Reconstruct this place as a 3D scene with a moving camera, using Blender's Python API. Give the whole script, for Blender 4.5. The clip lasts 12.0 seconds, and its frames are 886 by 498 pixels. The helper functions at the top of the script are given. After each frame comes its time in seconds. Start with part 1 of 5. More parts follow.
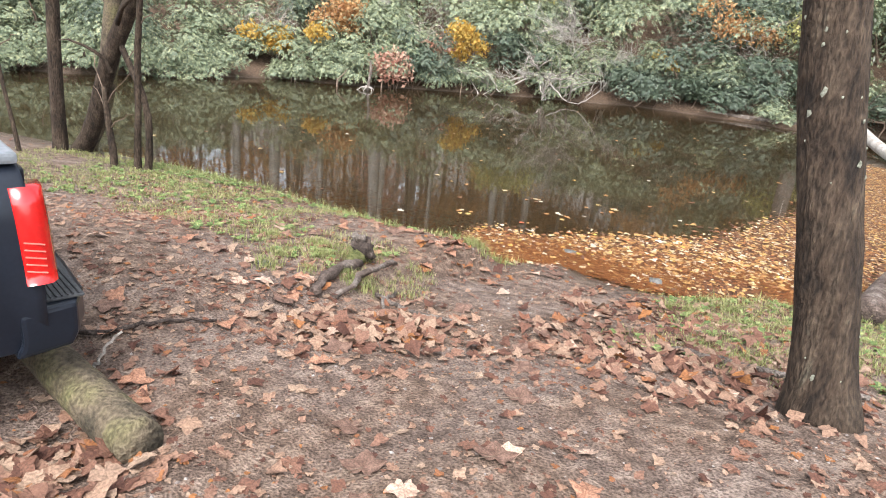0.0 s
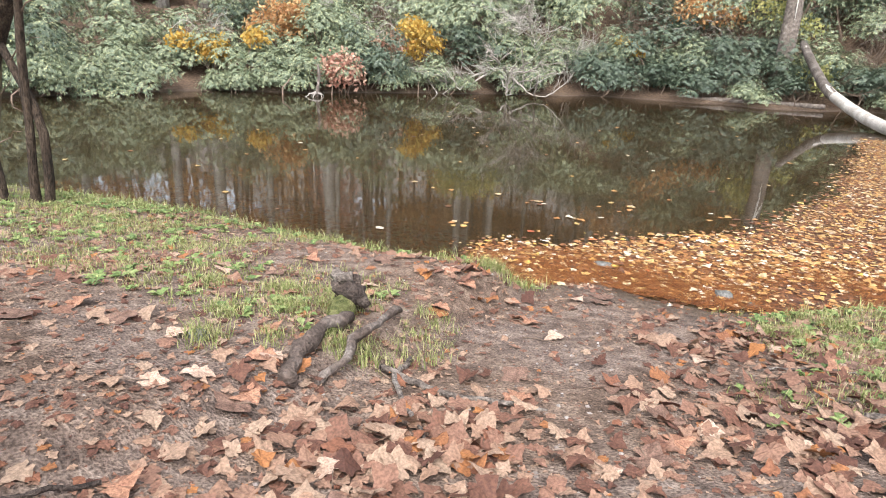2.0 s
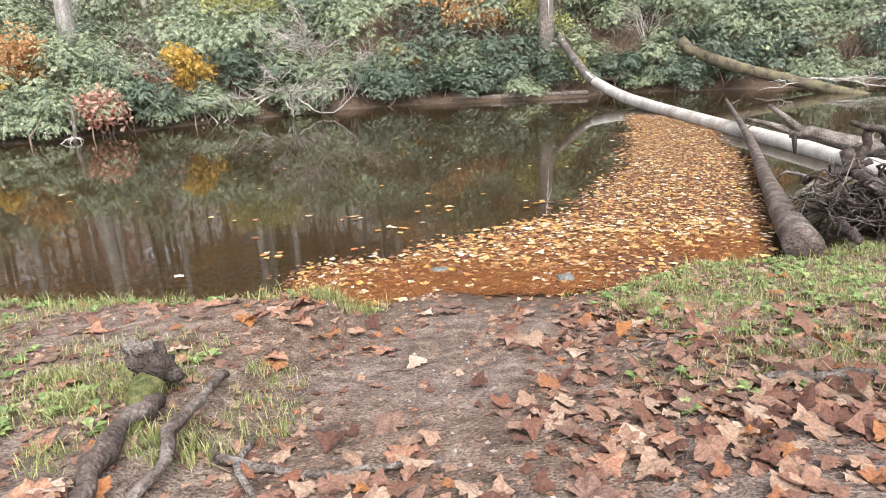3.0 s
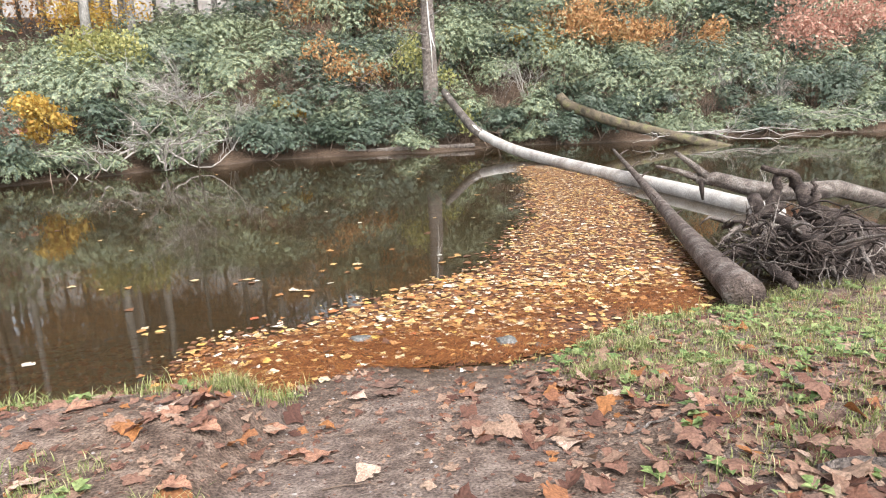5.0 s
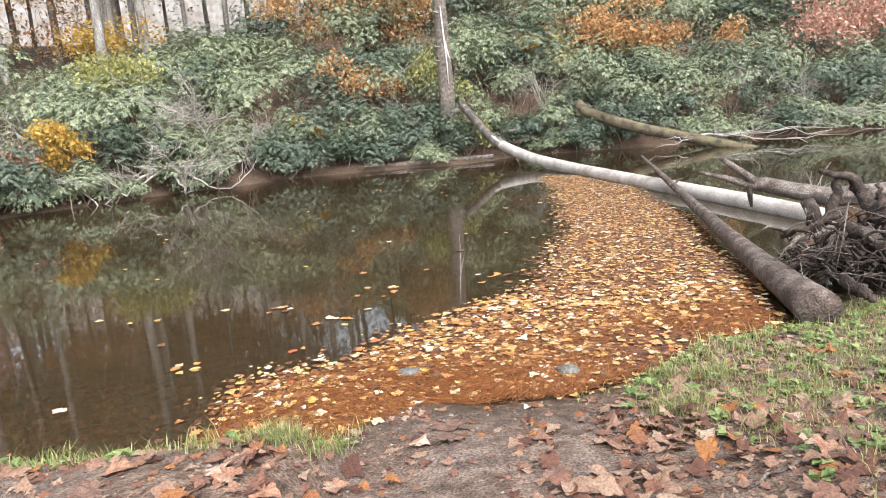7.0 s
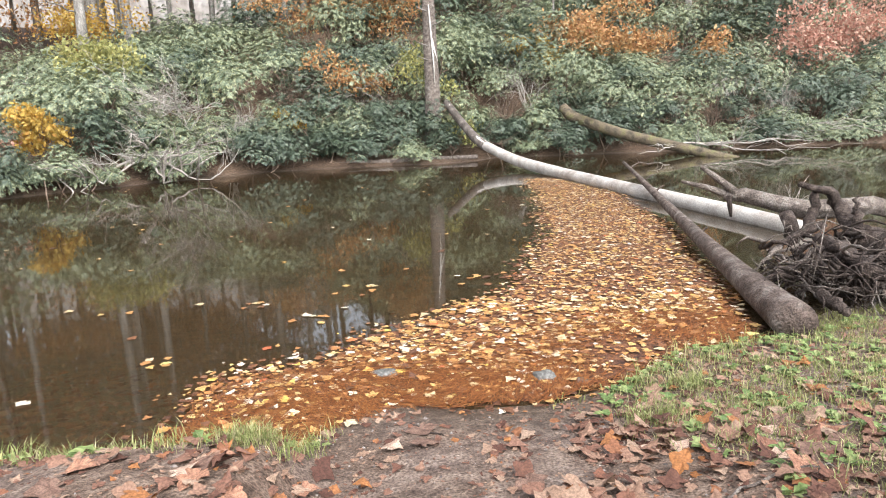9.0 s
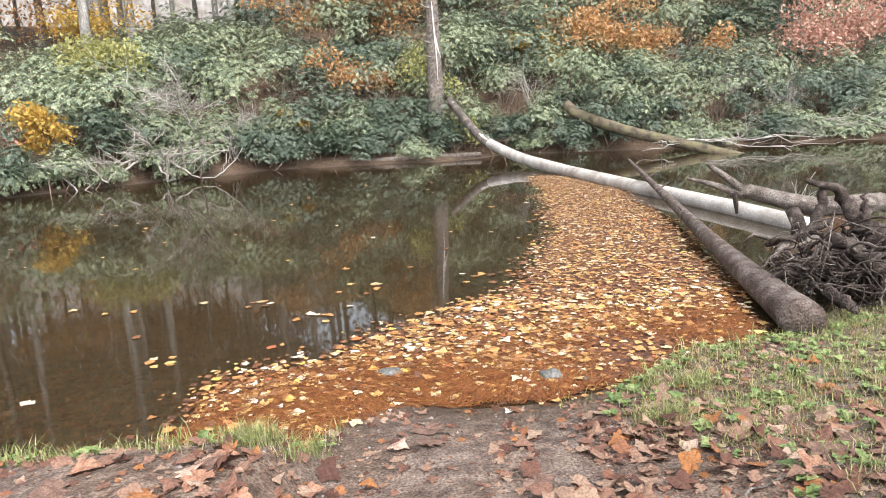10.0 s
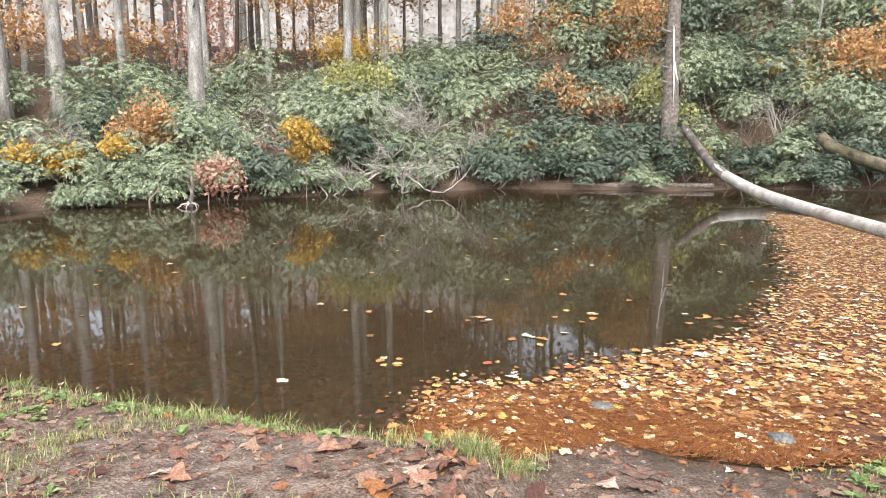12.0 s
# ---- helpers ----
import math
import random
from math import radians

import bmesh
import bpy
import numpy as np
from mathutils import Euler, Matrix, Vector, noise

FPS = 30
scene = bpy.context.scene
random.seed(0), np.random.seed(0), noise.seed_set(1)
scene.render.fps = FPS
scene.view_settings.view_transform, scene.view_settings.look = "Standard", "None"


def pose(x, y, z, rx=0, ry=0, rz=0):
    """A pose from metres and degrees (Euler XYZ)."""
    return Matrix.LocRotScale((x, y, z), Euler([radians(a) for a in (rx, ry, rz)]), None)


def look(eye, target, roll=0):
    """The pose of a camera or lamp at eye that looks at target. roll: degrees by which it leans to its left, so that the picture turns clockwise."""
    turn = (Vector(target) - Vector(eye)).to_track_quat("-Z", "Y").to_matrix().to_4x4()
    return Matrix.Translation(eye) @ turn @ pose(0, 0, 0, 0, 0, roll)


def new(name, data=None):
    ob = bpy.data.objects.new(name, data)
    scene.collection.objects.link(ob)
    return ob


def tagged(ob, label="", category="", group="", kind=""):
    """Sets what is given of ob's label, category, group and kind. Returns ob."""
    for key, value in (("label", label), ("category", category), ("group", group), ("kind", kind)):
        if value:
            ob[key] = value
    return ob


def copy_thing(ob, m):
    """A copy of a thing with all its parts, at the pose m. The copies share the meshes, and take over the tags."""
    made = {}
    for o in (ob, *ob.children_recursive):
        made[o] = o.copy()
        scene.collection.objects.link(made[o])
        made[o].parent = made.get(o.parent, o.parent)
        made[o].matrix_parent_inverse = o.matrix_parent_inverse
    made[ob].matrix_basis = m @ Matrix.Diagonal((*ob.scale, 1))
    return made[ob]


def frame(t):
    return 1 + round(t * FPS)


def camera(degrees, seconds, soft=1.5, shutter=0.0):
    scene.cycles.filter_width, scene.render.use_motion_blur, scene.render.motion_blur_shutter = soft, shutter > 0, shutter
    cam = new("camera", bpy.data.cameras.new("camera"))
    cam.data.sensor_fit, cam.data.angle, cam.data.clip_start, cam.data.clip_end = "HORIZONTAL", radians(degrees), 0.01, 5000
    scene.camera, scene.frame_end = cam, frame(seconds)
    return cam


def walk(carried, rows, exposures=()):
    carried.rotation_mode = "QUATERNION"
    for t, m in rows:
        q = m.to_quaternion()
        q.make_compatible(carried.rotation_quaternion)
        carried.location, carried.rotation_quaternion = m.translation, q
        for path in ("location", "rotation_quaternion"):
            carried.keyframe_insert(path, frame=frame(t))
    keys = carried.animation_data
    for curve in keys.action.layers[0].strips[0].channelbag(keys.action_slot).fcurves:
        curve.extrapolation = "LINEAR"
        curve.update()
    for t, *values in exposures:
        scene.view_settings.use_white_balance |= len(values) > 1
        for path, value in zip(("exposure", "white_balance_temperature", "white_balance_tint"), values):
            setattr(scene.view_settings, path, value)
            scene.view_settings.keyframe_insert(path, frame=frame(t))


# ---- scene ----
EXPOSURE = 1.90
cam = camera(67.8, 12.0, soft=1.0)
walk(cam, [
    (0.0, look((2.489, -2.738, 2.641), (1.467, -1.156, 1.968), 5.9)),
    (0.5, look((2.071, -2.38, 2.432), (1.129, -0.707, 1.873), 9.4)),
    (1.0, look((1.7, -2.056, 2.331), (0.732, -0.409, 1.737), 6.4)),
    (1.5, look((1.41, -1.777, 2.231), (0.375, -0.18, 1.617), 4.5)),
    (2.0, look((1.184, -1.46, 2.148), (0.265, 0.197, 1.508), 2.5)),
    (2.5, look((0.975, -1.234, 2.076), (0.358, 0.56, 1.444), -0.3)),
    (3.0, look((0.813, -0.937, 1.948), (0.421, 0.935, 1.362), -2.7)),
    (3.5, look((0.688, -0.771, 1.911), (0.566, 1.14, 1.336), -2.5)),
    (3.7, look((0.635, -0.703, 1.899), (0.546, 1.216, 1.345), -2.9)),
    (5.3, look((0.351, -0.132, 1.802), (0.334, 1.828, 1.403), -1.9)),
    (5.5, look((0.341, -0.054, 1.798), (0.344, 1.911, 1.424), -2.0)),
    (6.0, look((0.21, 0.055, 1.821), (0.283, 2.017, 1.441), -3.5)),
    (6.5, look((0.123, 0.099, 1.839), (0.16, 2.058, 1.439), -4.4)),
    (7.0, look((0.106, 0.099, 1.851), (0.026, 2.055, 1.443), -4.3)),
    (9.0, look((0.112, 0.15, 1.858), (0.09, 2.106, 1.443), -2.1)),
    (9.5, look((0.097, 0.163, 1.859), (0.059, 2.118, 1.439), -1.7)),
    (10.0, look((0.098, 0.18, 1.857), (0.066, 2.135, 1.435), -2.3)),
    (10.5, look((0.047, 0.166, 1.882), (-0.107, 2.121, 1.491), -1.6)),
    (11.0, look((-0.035, 0.148, 1.91), (-0.451, 2.069, 1.541), -0.2)),
    (11.5, look((-0.068, 0.107, 1.936), (-0.68, 1.979, 1.59), 0.2)),
    (12.0, look((0.02, 0.068, 1.933), (-0.637, 1.925, 1.584), -0.1)),
], exposures=[(0.0, EXPOSURE, 6380, 9), (12.0, EXPOSURE, 6380, 9)])

# ---- sky and sun: overcast autumn noon ----
world = bpy.data.worlds.new("overcast")
scene.world = world
world.use_nodes = True
wn = world.node_tree.nodes
sky = wn.new("ShaderNodeTexSky")
sky.sky_type, sky.sun_disc = "NISHITA", False
sky.sun_elevation, sky.sun_rotation = radians(51), radians(155)
sky.air_density, sky.dust_density = 1.0, 3.0
pale = wn.new("ShaderNodeHueSaturation")
pale.inputs["Saturation"].default_value = 0.32
world.node_tree.links.new(sky.outputs[0], pale.inputs["Color"])
world.node_tree.links.new(pale.outputs[0], wn["Background"].inputs["Color"])
wn["Background"].inputs["Strength"].default_value = 0.15
sun_data = bpy.data.lights.new("sun", "SUN")
sun_data.energy, sun_data.angle, sun_data.color = 0.9, radians(40), (1.0, 0.985, 0.96)
sun = new("sun", sun_data)
sun.matrix_world = look((3, -6.5, 9), (0, 0, 0))

rng = np.random.default_rng(7)


# ---- materials ----
def shade(name, stops, scale=6.0, rough=0.85, bump=0.0, detail=6.0, source="noise", fine=60.0, dark=0.35, metal=0.0,
          stretch=(1, 1, 1), spec=0.3, thin=0.0, wet=0.0):
    """A procedural surface: colours along a ramp fed by noise or by a random value per piece, with a finer grain over it."""
    m = bpy.data.materials.new(name)
    m.use_nodes = True
    nt = m.node_tree
    n, link = nt.nodes, nt.links.new
    bsdf = n["Principled BSDF"]
    ramp = n.new("ShaderNodeValToRGB")
    els = ramp.color_ramp.elements
    while len(els) < len(stops):
        els.new(0.5)
    for e, (p, c) in zip(els, stops):
        e.position, e.color = p, (*c, 1)
    co = n.new("ShaderNodeTexCoord")
    mp = n.new("ShaderNodeMapping")
    mp.inputs["Scale"].default_value = stretch
    link(co.outputs["Object"], mp.inputs["Vector"])
    tex = n.new("ShaderNodeTexNoise")
    tex.inputs["Scale"].default_value, tex.inputs["Detail"].default_value = scale, detail
    link(mp.outputs[0], tex.inputs["Vector"])
    grain = n.new("ShaderNodeTexNoise")
    grain.inputs["Scale"].default_value, grain.inputs["Detail"].default_value = fine, 3
    link(mp.outputs[0], grain.inputs["Vector"])
    if source == "island":
        geo = n.new("ShaderNodeNewGeometry")
        link(geo.outputs["Random Per Island"], ramp.inputs[0])
    else:
        link(tex.outputs[0], ramp.inputs[0])
    mix = n.new("ShaderNodeMix")
    mix.data_type, mix.blend_type = "RGBA", "MULTIPLY"
    ease = n.new("ShaderNodeMapRange")
    ease.inputs[1].default_value, ease.inputs[2].default_value = 0.35, 0.65
    ease.inputs[3].default_value, ease.inputs[4].default_value = 1.0 - dark, 1.0 + dark * 0.5
    link(grain.outputs[0], ease.inputs[0])
    link(ramp.outputs[0], mix.inputs[6])
    link(ease.outputs[0], mix.inputs[7])
    mix.inputs[0].default_value = 1.0
    link(mix.outputs[2], bsdf.inputs["Base Color"])
    bsdf.inputs["Roughness"].default_value, bsdf.inputs["Metallic"].default_value = rough, metal
    bsdf.inputs["Specular IOR Level"].default_value = spec
    if wet:
        bsdf.inputs["Coat Weight"].default_value, bsdf.inputs["Coat Roughness"].default_value = wet, 0.15
    if bump:
        b = n.new("ShaderNodeBump")
        b.inputs["Strength"].default_value, b.inputs["Distance"].default_value = bump, 0.03
        both = n.new("ShaderNodeMath")
        link(tex.outputs[0], both.inputs[0])
        link(grain.outputs[0], both.inputs[1])
        link(both.outputs[0], b.inputs["Height"])
        link(b.outputs[0], bsdf.inputs["Normal"])
    if thin:
        # leaves let some light through
        tr = n.new("ShaderNodeBsdfTranslucent")
        link(mix.outputs[2], tr.inputs["Color"])
        ms = n.new("ShaderNodeMixShader")
        ms.inputs[0].default_value = thin
        link(bsdf.outputs[0], ms.inputs[1])
        link(tr.outputs[0], ms.inputs[2])
        link(ms.outputs[0], n["Material Output"].inputs["Surface"])
    return m


M_LITTER = shade("dry_leaf_litter", [(0, (0.078, 0.034, 0.024)), (.2, (0.149, 0.070, 0.047)), (.4, (0.213, 0.114, 0.079)), (.6, (0.270, 0.165, 0.113)), (.8, (0.326, 0.227, 0.163)), (.92, (0.184, 0.079, 0.050)), (1, (0.313, 0.132, 0.047))], source="island", fine=90, rough=.8, thin=.12)
M_FLOAT = shade("floating_leaves", [(0, (0.100, 0.043, 0.023)), (.18, (0.220, 0.092, 0.036)), (.36, (0.360, 0.162, 0.052)), (.52, (0.400, 0.216, 0.073)), (.66, (0.450, 0.292, 0.104)), (.78, (0.450, 0.335, 0.198)), (.90, (0.580, 0.508, 0.416)), (.96, (0.520, 0.389, 0.083)), (1, (0.420, 0.097, 0.042))], source="island", fine=70, rough=.5, wet=.15)
M_NEEDLE = shade("pine_straw", [(0, (0.124, 0.035, 0.011)), (.5, (0.223, 0.075, 0.019)), (1, (0.298, 0.128, 0.037))], source="island", rough=.6)
M_MAT = shade("sunken_leaf_mat", [(.28, (0.043, 0.018, 0.013)), (.45, (0.106, 0.044, 0.023)), (.6, (0.183, 0.076, 0.034)), (.75, (0.272, 0.149, 0.081))], scale=11, fine=60, bump=.8, rough=.6, dark=.5)
M_GRASS = shade("grass", [(0, (0.153, 0.188, 0.059)), (.4, (0.260, 0.292, 0.101)), (.75, (0.364, 0.350, 0.159)), (1, (0.441, 0.378, 0.230))], source="island", fine=30, rough=.6, thin=.3)
M_WEED = shade("weed_leaf", [(0, (0.109, 0.169, 0.058)), (.6, (0.194, 0.258, 0.085)), (1, (0.304, 0.339, 0.142))], source="island", fine=60, rough=.55, thin=.25)
M_BARK = shade("furrowed_bark", [(.3, (0.017, 0.012, 0.009)), (.48, (0.046, 0.031, 0.021)), (.66, (0.074, 0.053, 0.037)), (.8, (0.118, 0.105, 0.077))], scale=11, fine=60, bump=1.0, stretch=(1, 1, .3), rough=.95, dark=.55)
M_BARK_GREY = shade("grey_bark", [(.3, (0.136, 0.122, 0.107)), (.55, (0.264, 0.244, 0.220)), (.75, (0.390, 0.370, 0.341))], scale=5, fine=40, bump=.7, stretch=(1, 1, .3), rough=.95, dark=.4)
M_BARK_DEAD = shade("dead_bark", [(.3, (0.060, 0.048, 0.041)), (.55, (0.125, 0.104, 0.090)), (.75, (0.200, 0.176, 0.153))], scale=5, fine=40, bump=.7, stretch=(1, 1, .3), rough=.95, dark=.4)
M_BARK_MOSS = shade("mossy_bark", [(.35, (.06, .05, .035)), (.5, (.14, .11, .075)), (.62, (.15, .13, .07)), (.75, (.17, .17, .075))], scale=4, fine=45, bump=.8, rough=.95, dark=.45)
M_DRIFT = shade("weathered_driftwood", [(.25, (0.072, 0.056, 0.048)), (.5, (0.173, 0.140, 0.119)), (.72, (0.288, 0.252, 0.224))], scale=10, fine=70, bump=.9, stretch=(1, 1, 1), rough=.9, dark=.5)
M_ROOT = shade("dark_root_wood", [(.25, (0.023, 0.016, 0.013)), (.5, (0.065, 0.047, 0.039)), (.75, (0.143, 0.111, 0.094))], scale=12, fine=80, bump=.9, rough=.9, dark=.5)
M_PALE = shade("barkless_pale_wood", [(.25, (0.247, 0.209, 0.180)), (.5, (0.418, 0.380, 0.342)), (.75, (0.551, 0.513, 0.475))], scale=3, fine=40, bump=.3, rough=.75, dark=.25)
M_WHITEWOOD = shade("split_white_wood", [(.3, (.6, .56, .5)), (.7, (.8, .77, .72))], scale=8, rough=.8)
M_SNAG = shade("dark_wet_log", [(.25, (0.042, 0.029, 0.023)), (.5, (0.112, 0.082, 0.068)), (.72, (0.210, 0.177, 0.156)), (.85, (0.322, 0.292, 0.272))], scale=7, fine=50, bump=.8, rough=.8, dark=.45)
M_TWIG = shade("bleached_twigs", [(0, (0.211, 0.182, 0.158)), (.5, (0.346, 0.307, 0.269)), (1, (0.499, 0.461, 0.422))], source="island", rough=.9)
M_TWIG_BROWN = shade("brown_twigs", [(0, (.09, .06, .045)), (1, (.22, .16, .12))], source="island", rough=.9)
M_RHODO = shade("rhododendron_leaf", [(0, (0.035, 0.053, 0.034)), (.4, (0.057, 0.083, 0.054)), (.75, (0.091, 0.120, 0.077)), (1, (0.150, 0.172, 0.101))], source="island", fine=20, rough=.40, spec=.5, thin=.1)
M_RHODO_PALE = shade("pale_evergreen_leaf", [(0, (0.108, 0.143, 0.088)), (.4, (0.168, 0.210, 0.129)), (.75, (0.242, 0.271, 0.162)), (1, (0.386, 0.385, 0.199))], source="island", fine=20, rough=.45, spec=.5, thin=.15)
M_YELLOW = shade("yellow_leaf", [(0, (0.374, 0.197, 0.040)), (.5, (0.493, 0.312, 0.064)), (1, (0.544, 0.410, 0.128))], source="island", fine=20, rough=.6, thin=.35)
M_ORANGE = shade("orange_leaf", [(0, (.32, .15, .07)), (.5, (.46, .245, .10)), (1, (.56, .38, .19))], source="island", fine=20, rough=.6, thin=.35)
M_RED = shade("russet_leaf", [(0, (.36, .16, .115)), (.5, (.48, .255, .19)), (1, (.58, .40, .30))], source="island", fine=20, rough=.6, thin=.35)
M_LIME = shade("yellow_green_leaf", [(0, (.22, .23, .09)), (.5, (.34, .33, .12)), (1, (.48, .44, .18))], source="island", fine=20, rough=.6, thin=.35)
M_MOSS_SOFT = shade("soft_moss", [(.3, (.10, .115, .035)), (.5, (.20, .21, .07)), (.7, (.30, .28, .12))], scale=20, fine=160, bump=1.0, rough=1, dark=.4)
M_STONE = shade("river_stone", [(.3, (0.093, 0.087, 0.077)), (.6, (0.161, 0.155, 0.143)), (.75, (0.211, 0.205, 0.192))], scale=8, fine=60, bump=.4, rough=.8)
M_GRAVEL = shade("gravel", [(0, (0.13, 0.105, 0.092)), (.5, (0.212, 0.173, 0.155)), (1, (0.317, 0.288, 0.266))], source="island", rough=.9)
M_PAINT = shade("dark_blue_truck_paint", [(.4, (.010, .013, .020)), (.6, (.014, .018, .027))], scale=3, dark=.1, rough=.3, spec=.25, wet=.08)
M_PLASTIC = shade("black_plastic", [(.4, (.015, .015, .016)), (.6, (.028, .028, .03))], scale=30, dark=.2, rough=.5)
M_TREAD = shade("bumper_step_plastic", [(.4, (.05, .052, .055)), (.6, (.075, .078, .08))], scale=30, dark=.2, rough=.55)
M_COVER = shade("grey_bed_cover", [(.4, (.16, .175, .19)), (.6, (.20, .215, .235))], scale=20, dark=.15, rough=.5)
M_LENS = shade("red_lamp_lens", [(.4, (.50, .006, .006)), (.6, (.62, .012, .010))], scale=4, dark=.1, rough=.12, spec=.6, wet=1.0)
M_RIB = shade("pink_lamp_rib", [(.4, (.85, .16, .13)), (.6, (.9, .22, .18))], scale=4, dark=.1, rough=.2)
M_GLASS = shade("tinted_glass", [(.4, (.01, .012, .012)), (.6, (.014, .016, .016))], scale=2, dark=.1, rough=.05, spec=.6)
M_RUBBER = shade("tyre_rubber", [(.4, (.014, .014, .014)), (.6, (.03, .028, .026))], scale=20, rough=.85)
M_RIM = shade("alloy_rim", [(.4, (.45, .45, .46)), (.6, (.55, .55, .56))], scale=10, rough=.35, metal=1.0, dark=.1)


def ground_material():
    m = bpy.data.materials.new("bank_soil")
    m.use_nodes = True
    n, link = m.node_tree.nodes, m.node_tree.links.new
    bsdf = n["Principled BSDF"]
    co = n.new("ShaderNodeTexCoord")
    sep = n.new("ShaderNodeSeparateXYZ")
    link(co.outputs["Object"], sep.inputs[0])

    def noisy(scale, detail=6):
        t = n.new("ShaderNodeTexNoise")
        t.inputs["Scale"].default_value, t.inputs["Detail"].default_value = scale, detail
        link(co.outputs["Object"], t.inputs["Vector"])
        return t.outputs[0]

    def ramp(fac, stops):
        r = n.new("ShaderNodeValToRGB")
        while len(r.color_ramp.elements) < len(stops):
            r.color_ramp.elements.new(.5)
        for e, (p, c) in zip(r.color_ramp.elements, stops):
            e.position, e.color = p, (*c, 1)
        link(fac, r.inputs[0])
        return r.outputs[0]

    def span(fac, a, b, c=0.0, d=1.0):
        r = n.new("ShaderNodeMapRange")
        for i, v in enumerate((a, b, c, d), 1):
            r.inputs[i].default_value = v
        link(fac, r.inputs[0])
        return r.outputs[0]

    def blend(fac, a, b, kind="MIX"):
        x = n.new("ShaderNodeMix")
        x.data_type, x.blend_type = "RGBA", kind
        link(fac, x.inputs[0])
        link(a, x.inputs[6])
        link(b, x.inputs[7])
        return x.outputs[2]

    big, mid, fine = noisy(1.1), noisy(9, 8), noisy(70, 4)
    dirt = ramp(mid, [(.3, (.115, .083, .068)), (.5, (.205, .152, .126)), (.7, (.315, .248, .208))])
    crumbs = ramp(mid, [(.3, (.085, .055, .04)), (.5, (.18, .124, .093)), (.66, (.28, .205, .16))])
    soil = blend(span(big, .42, .58), dirt, crumbs)
    litter = ramp(noisy(14, 8), [(.3, (.05, .032, .022)), (.5, (.12, .078, .052)), (.7, (.21, .145, .10))])
    soil = blend(span(sep.outputs[1], 9, 12), soil, litter)
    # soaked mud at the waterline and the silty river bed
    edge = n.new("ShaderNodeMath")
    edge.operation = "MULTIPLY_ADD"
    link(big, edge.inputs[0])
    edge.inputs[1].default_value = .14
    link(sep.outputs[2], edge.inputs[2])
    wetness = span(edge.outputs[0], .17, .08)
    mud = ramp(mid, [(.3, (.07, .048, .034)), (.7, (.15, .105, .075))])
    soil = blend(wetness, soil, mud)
    bed = ramp(noisy(5, 8), [(.3, (.045, .030, .014)), (.5, (.12, .078, .038)), (.7, (.22, .145, .075))])
    soil = blend(span(sep.outputs[2], -.02, -.12), soil, bed)
    grain = ramp(fine, [(.35, (.45, .42, .40)), (.5, (.85, .84, .83)), (.66, (1.25, 1.24, 1.22))])
    one = n.new("ShaderNodeValue")
    one.outputs[0].default_value = 1.0
    soil = blend(one.outputs[0], soil, grain, "MULTIPLY")
    link(soil, bsdf.inputs["Base Color"])
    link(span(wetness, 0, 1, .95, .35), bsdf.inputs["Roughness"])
    bsdf.inputs["Specular IOR Level"].default_value = .3
    add = n.new("ShaderNodeMath")
    link(mid, add.inputs[0])
    link(fine, add.inputs[1])
    b = n.new("ShaderNodeBump")
    b.inputs["Strength"].default_value, b.inputs["Distance"].default_value = 1.0, .03
    link(add.outputs[0], b.inputs["Height"])
    link(b.outputs[0], bsdf.inputs["Normal"])
    return m


def water_material():
    m = bpy.data.materials.new("river_water")
    m.use_nodes = True
    n, link = m.node_tree.nodes, m.node_tree.links.new
    n.remove(n["Principled BSDF"])
    co = n.new("ShaderNodeTexCoord")
    mp = n.new("ShaderNodeMapping")
    mp.inputs["Scale"].default_value = (1, .45, 1)
    link(co.outputs["Object"], mp.inputs[0])
    tex = n.new("ShaderNodeTexNoise")
    tex.inputs["Scale"].default_value, tex.inputs["Detail"].default_value = 2.2, 3
    link(mp.outputs[0], tex.inputs["Vector"])
    b = n.new("ShaderNodeBump")
    b.inputs["Strength"].default_value, b.inputs["Distance"].default_value = .11, .012
    link(tex.outputs[0], b.inputs["Height"])
    gloss = n.new("ShaderNodeBsdfGlossy")
    gloss.inputs["Roughness"].default_value = .03
    gloss.inputs["Color"].default_value = (.95, .96, .97, 1)
    link(b.outputs[0], gloss.inputs["Normal"])
    clear = n.new("ShaderNodeBsdfTransparent")
    clear.inputs["Color"].default_value = (.56, .46, .32, 1)
    silt = n.new("ShaderNodeBsdfDiffuse")
    silt.inputs["Color"].default_value = (.066, .050, .028, 1)
    body = n.new("ShaderNodeMixShader")
    body.inputs[0].default_value = .30
    link(clear.outputs[0], body.inputs[1])
    link(silt.outputs[0], body.inputs[2])
    fres = n.new("ShaderNodeFresnel")
    fres.inputs["IOR"].default_value = 1.34
    link(b.outputs[0], fres.inputs["Normal"])
    mix = n.new("ShaderNodeMixShader")
    link(fres.outputs[0], mix.inputs[0])
    link(body.outputs[0], mix.inputs[1])
    link(gloss.outputs[0], mix.inputs[2])
    link(mix.outputs[0], n["Material Output"].inputs["Surface"])
    return m


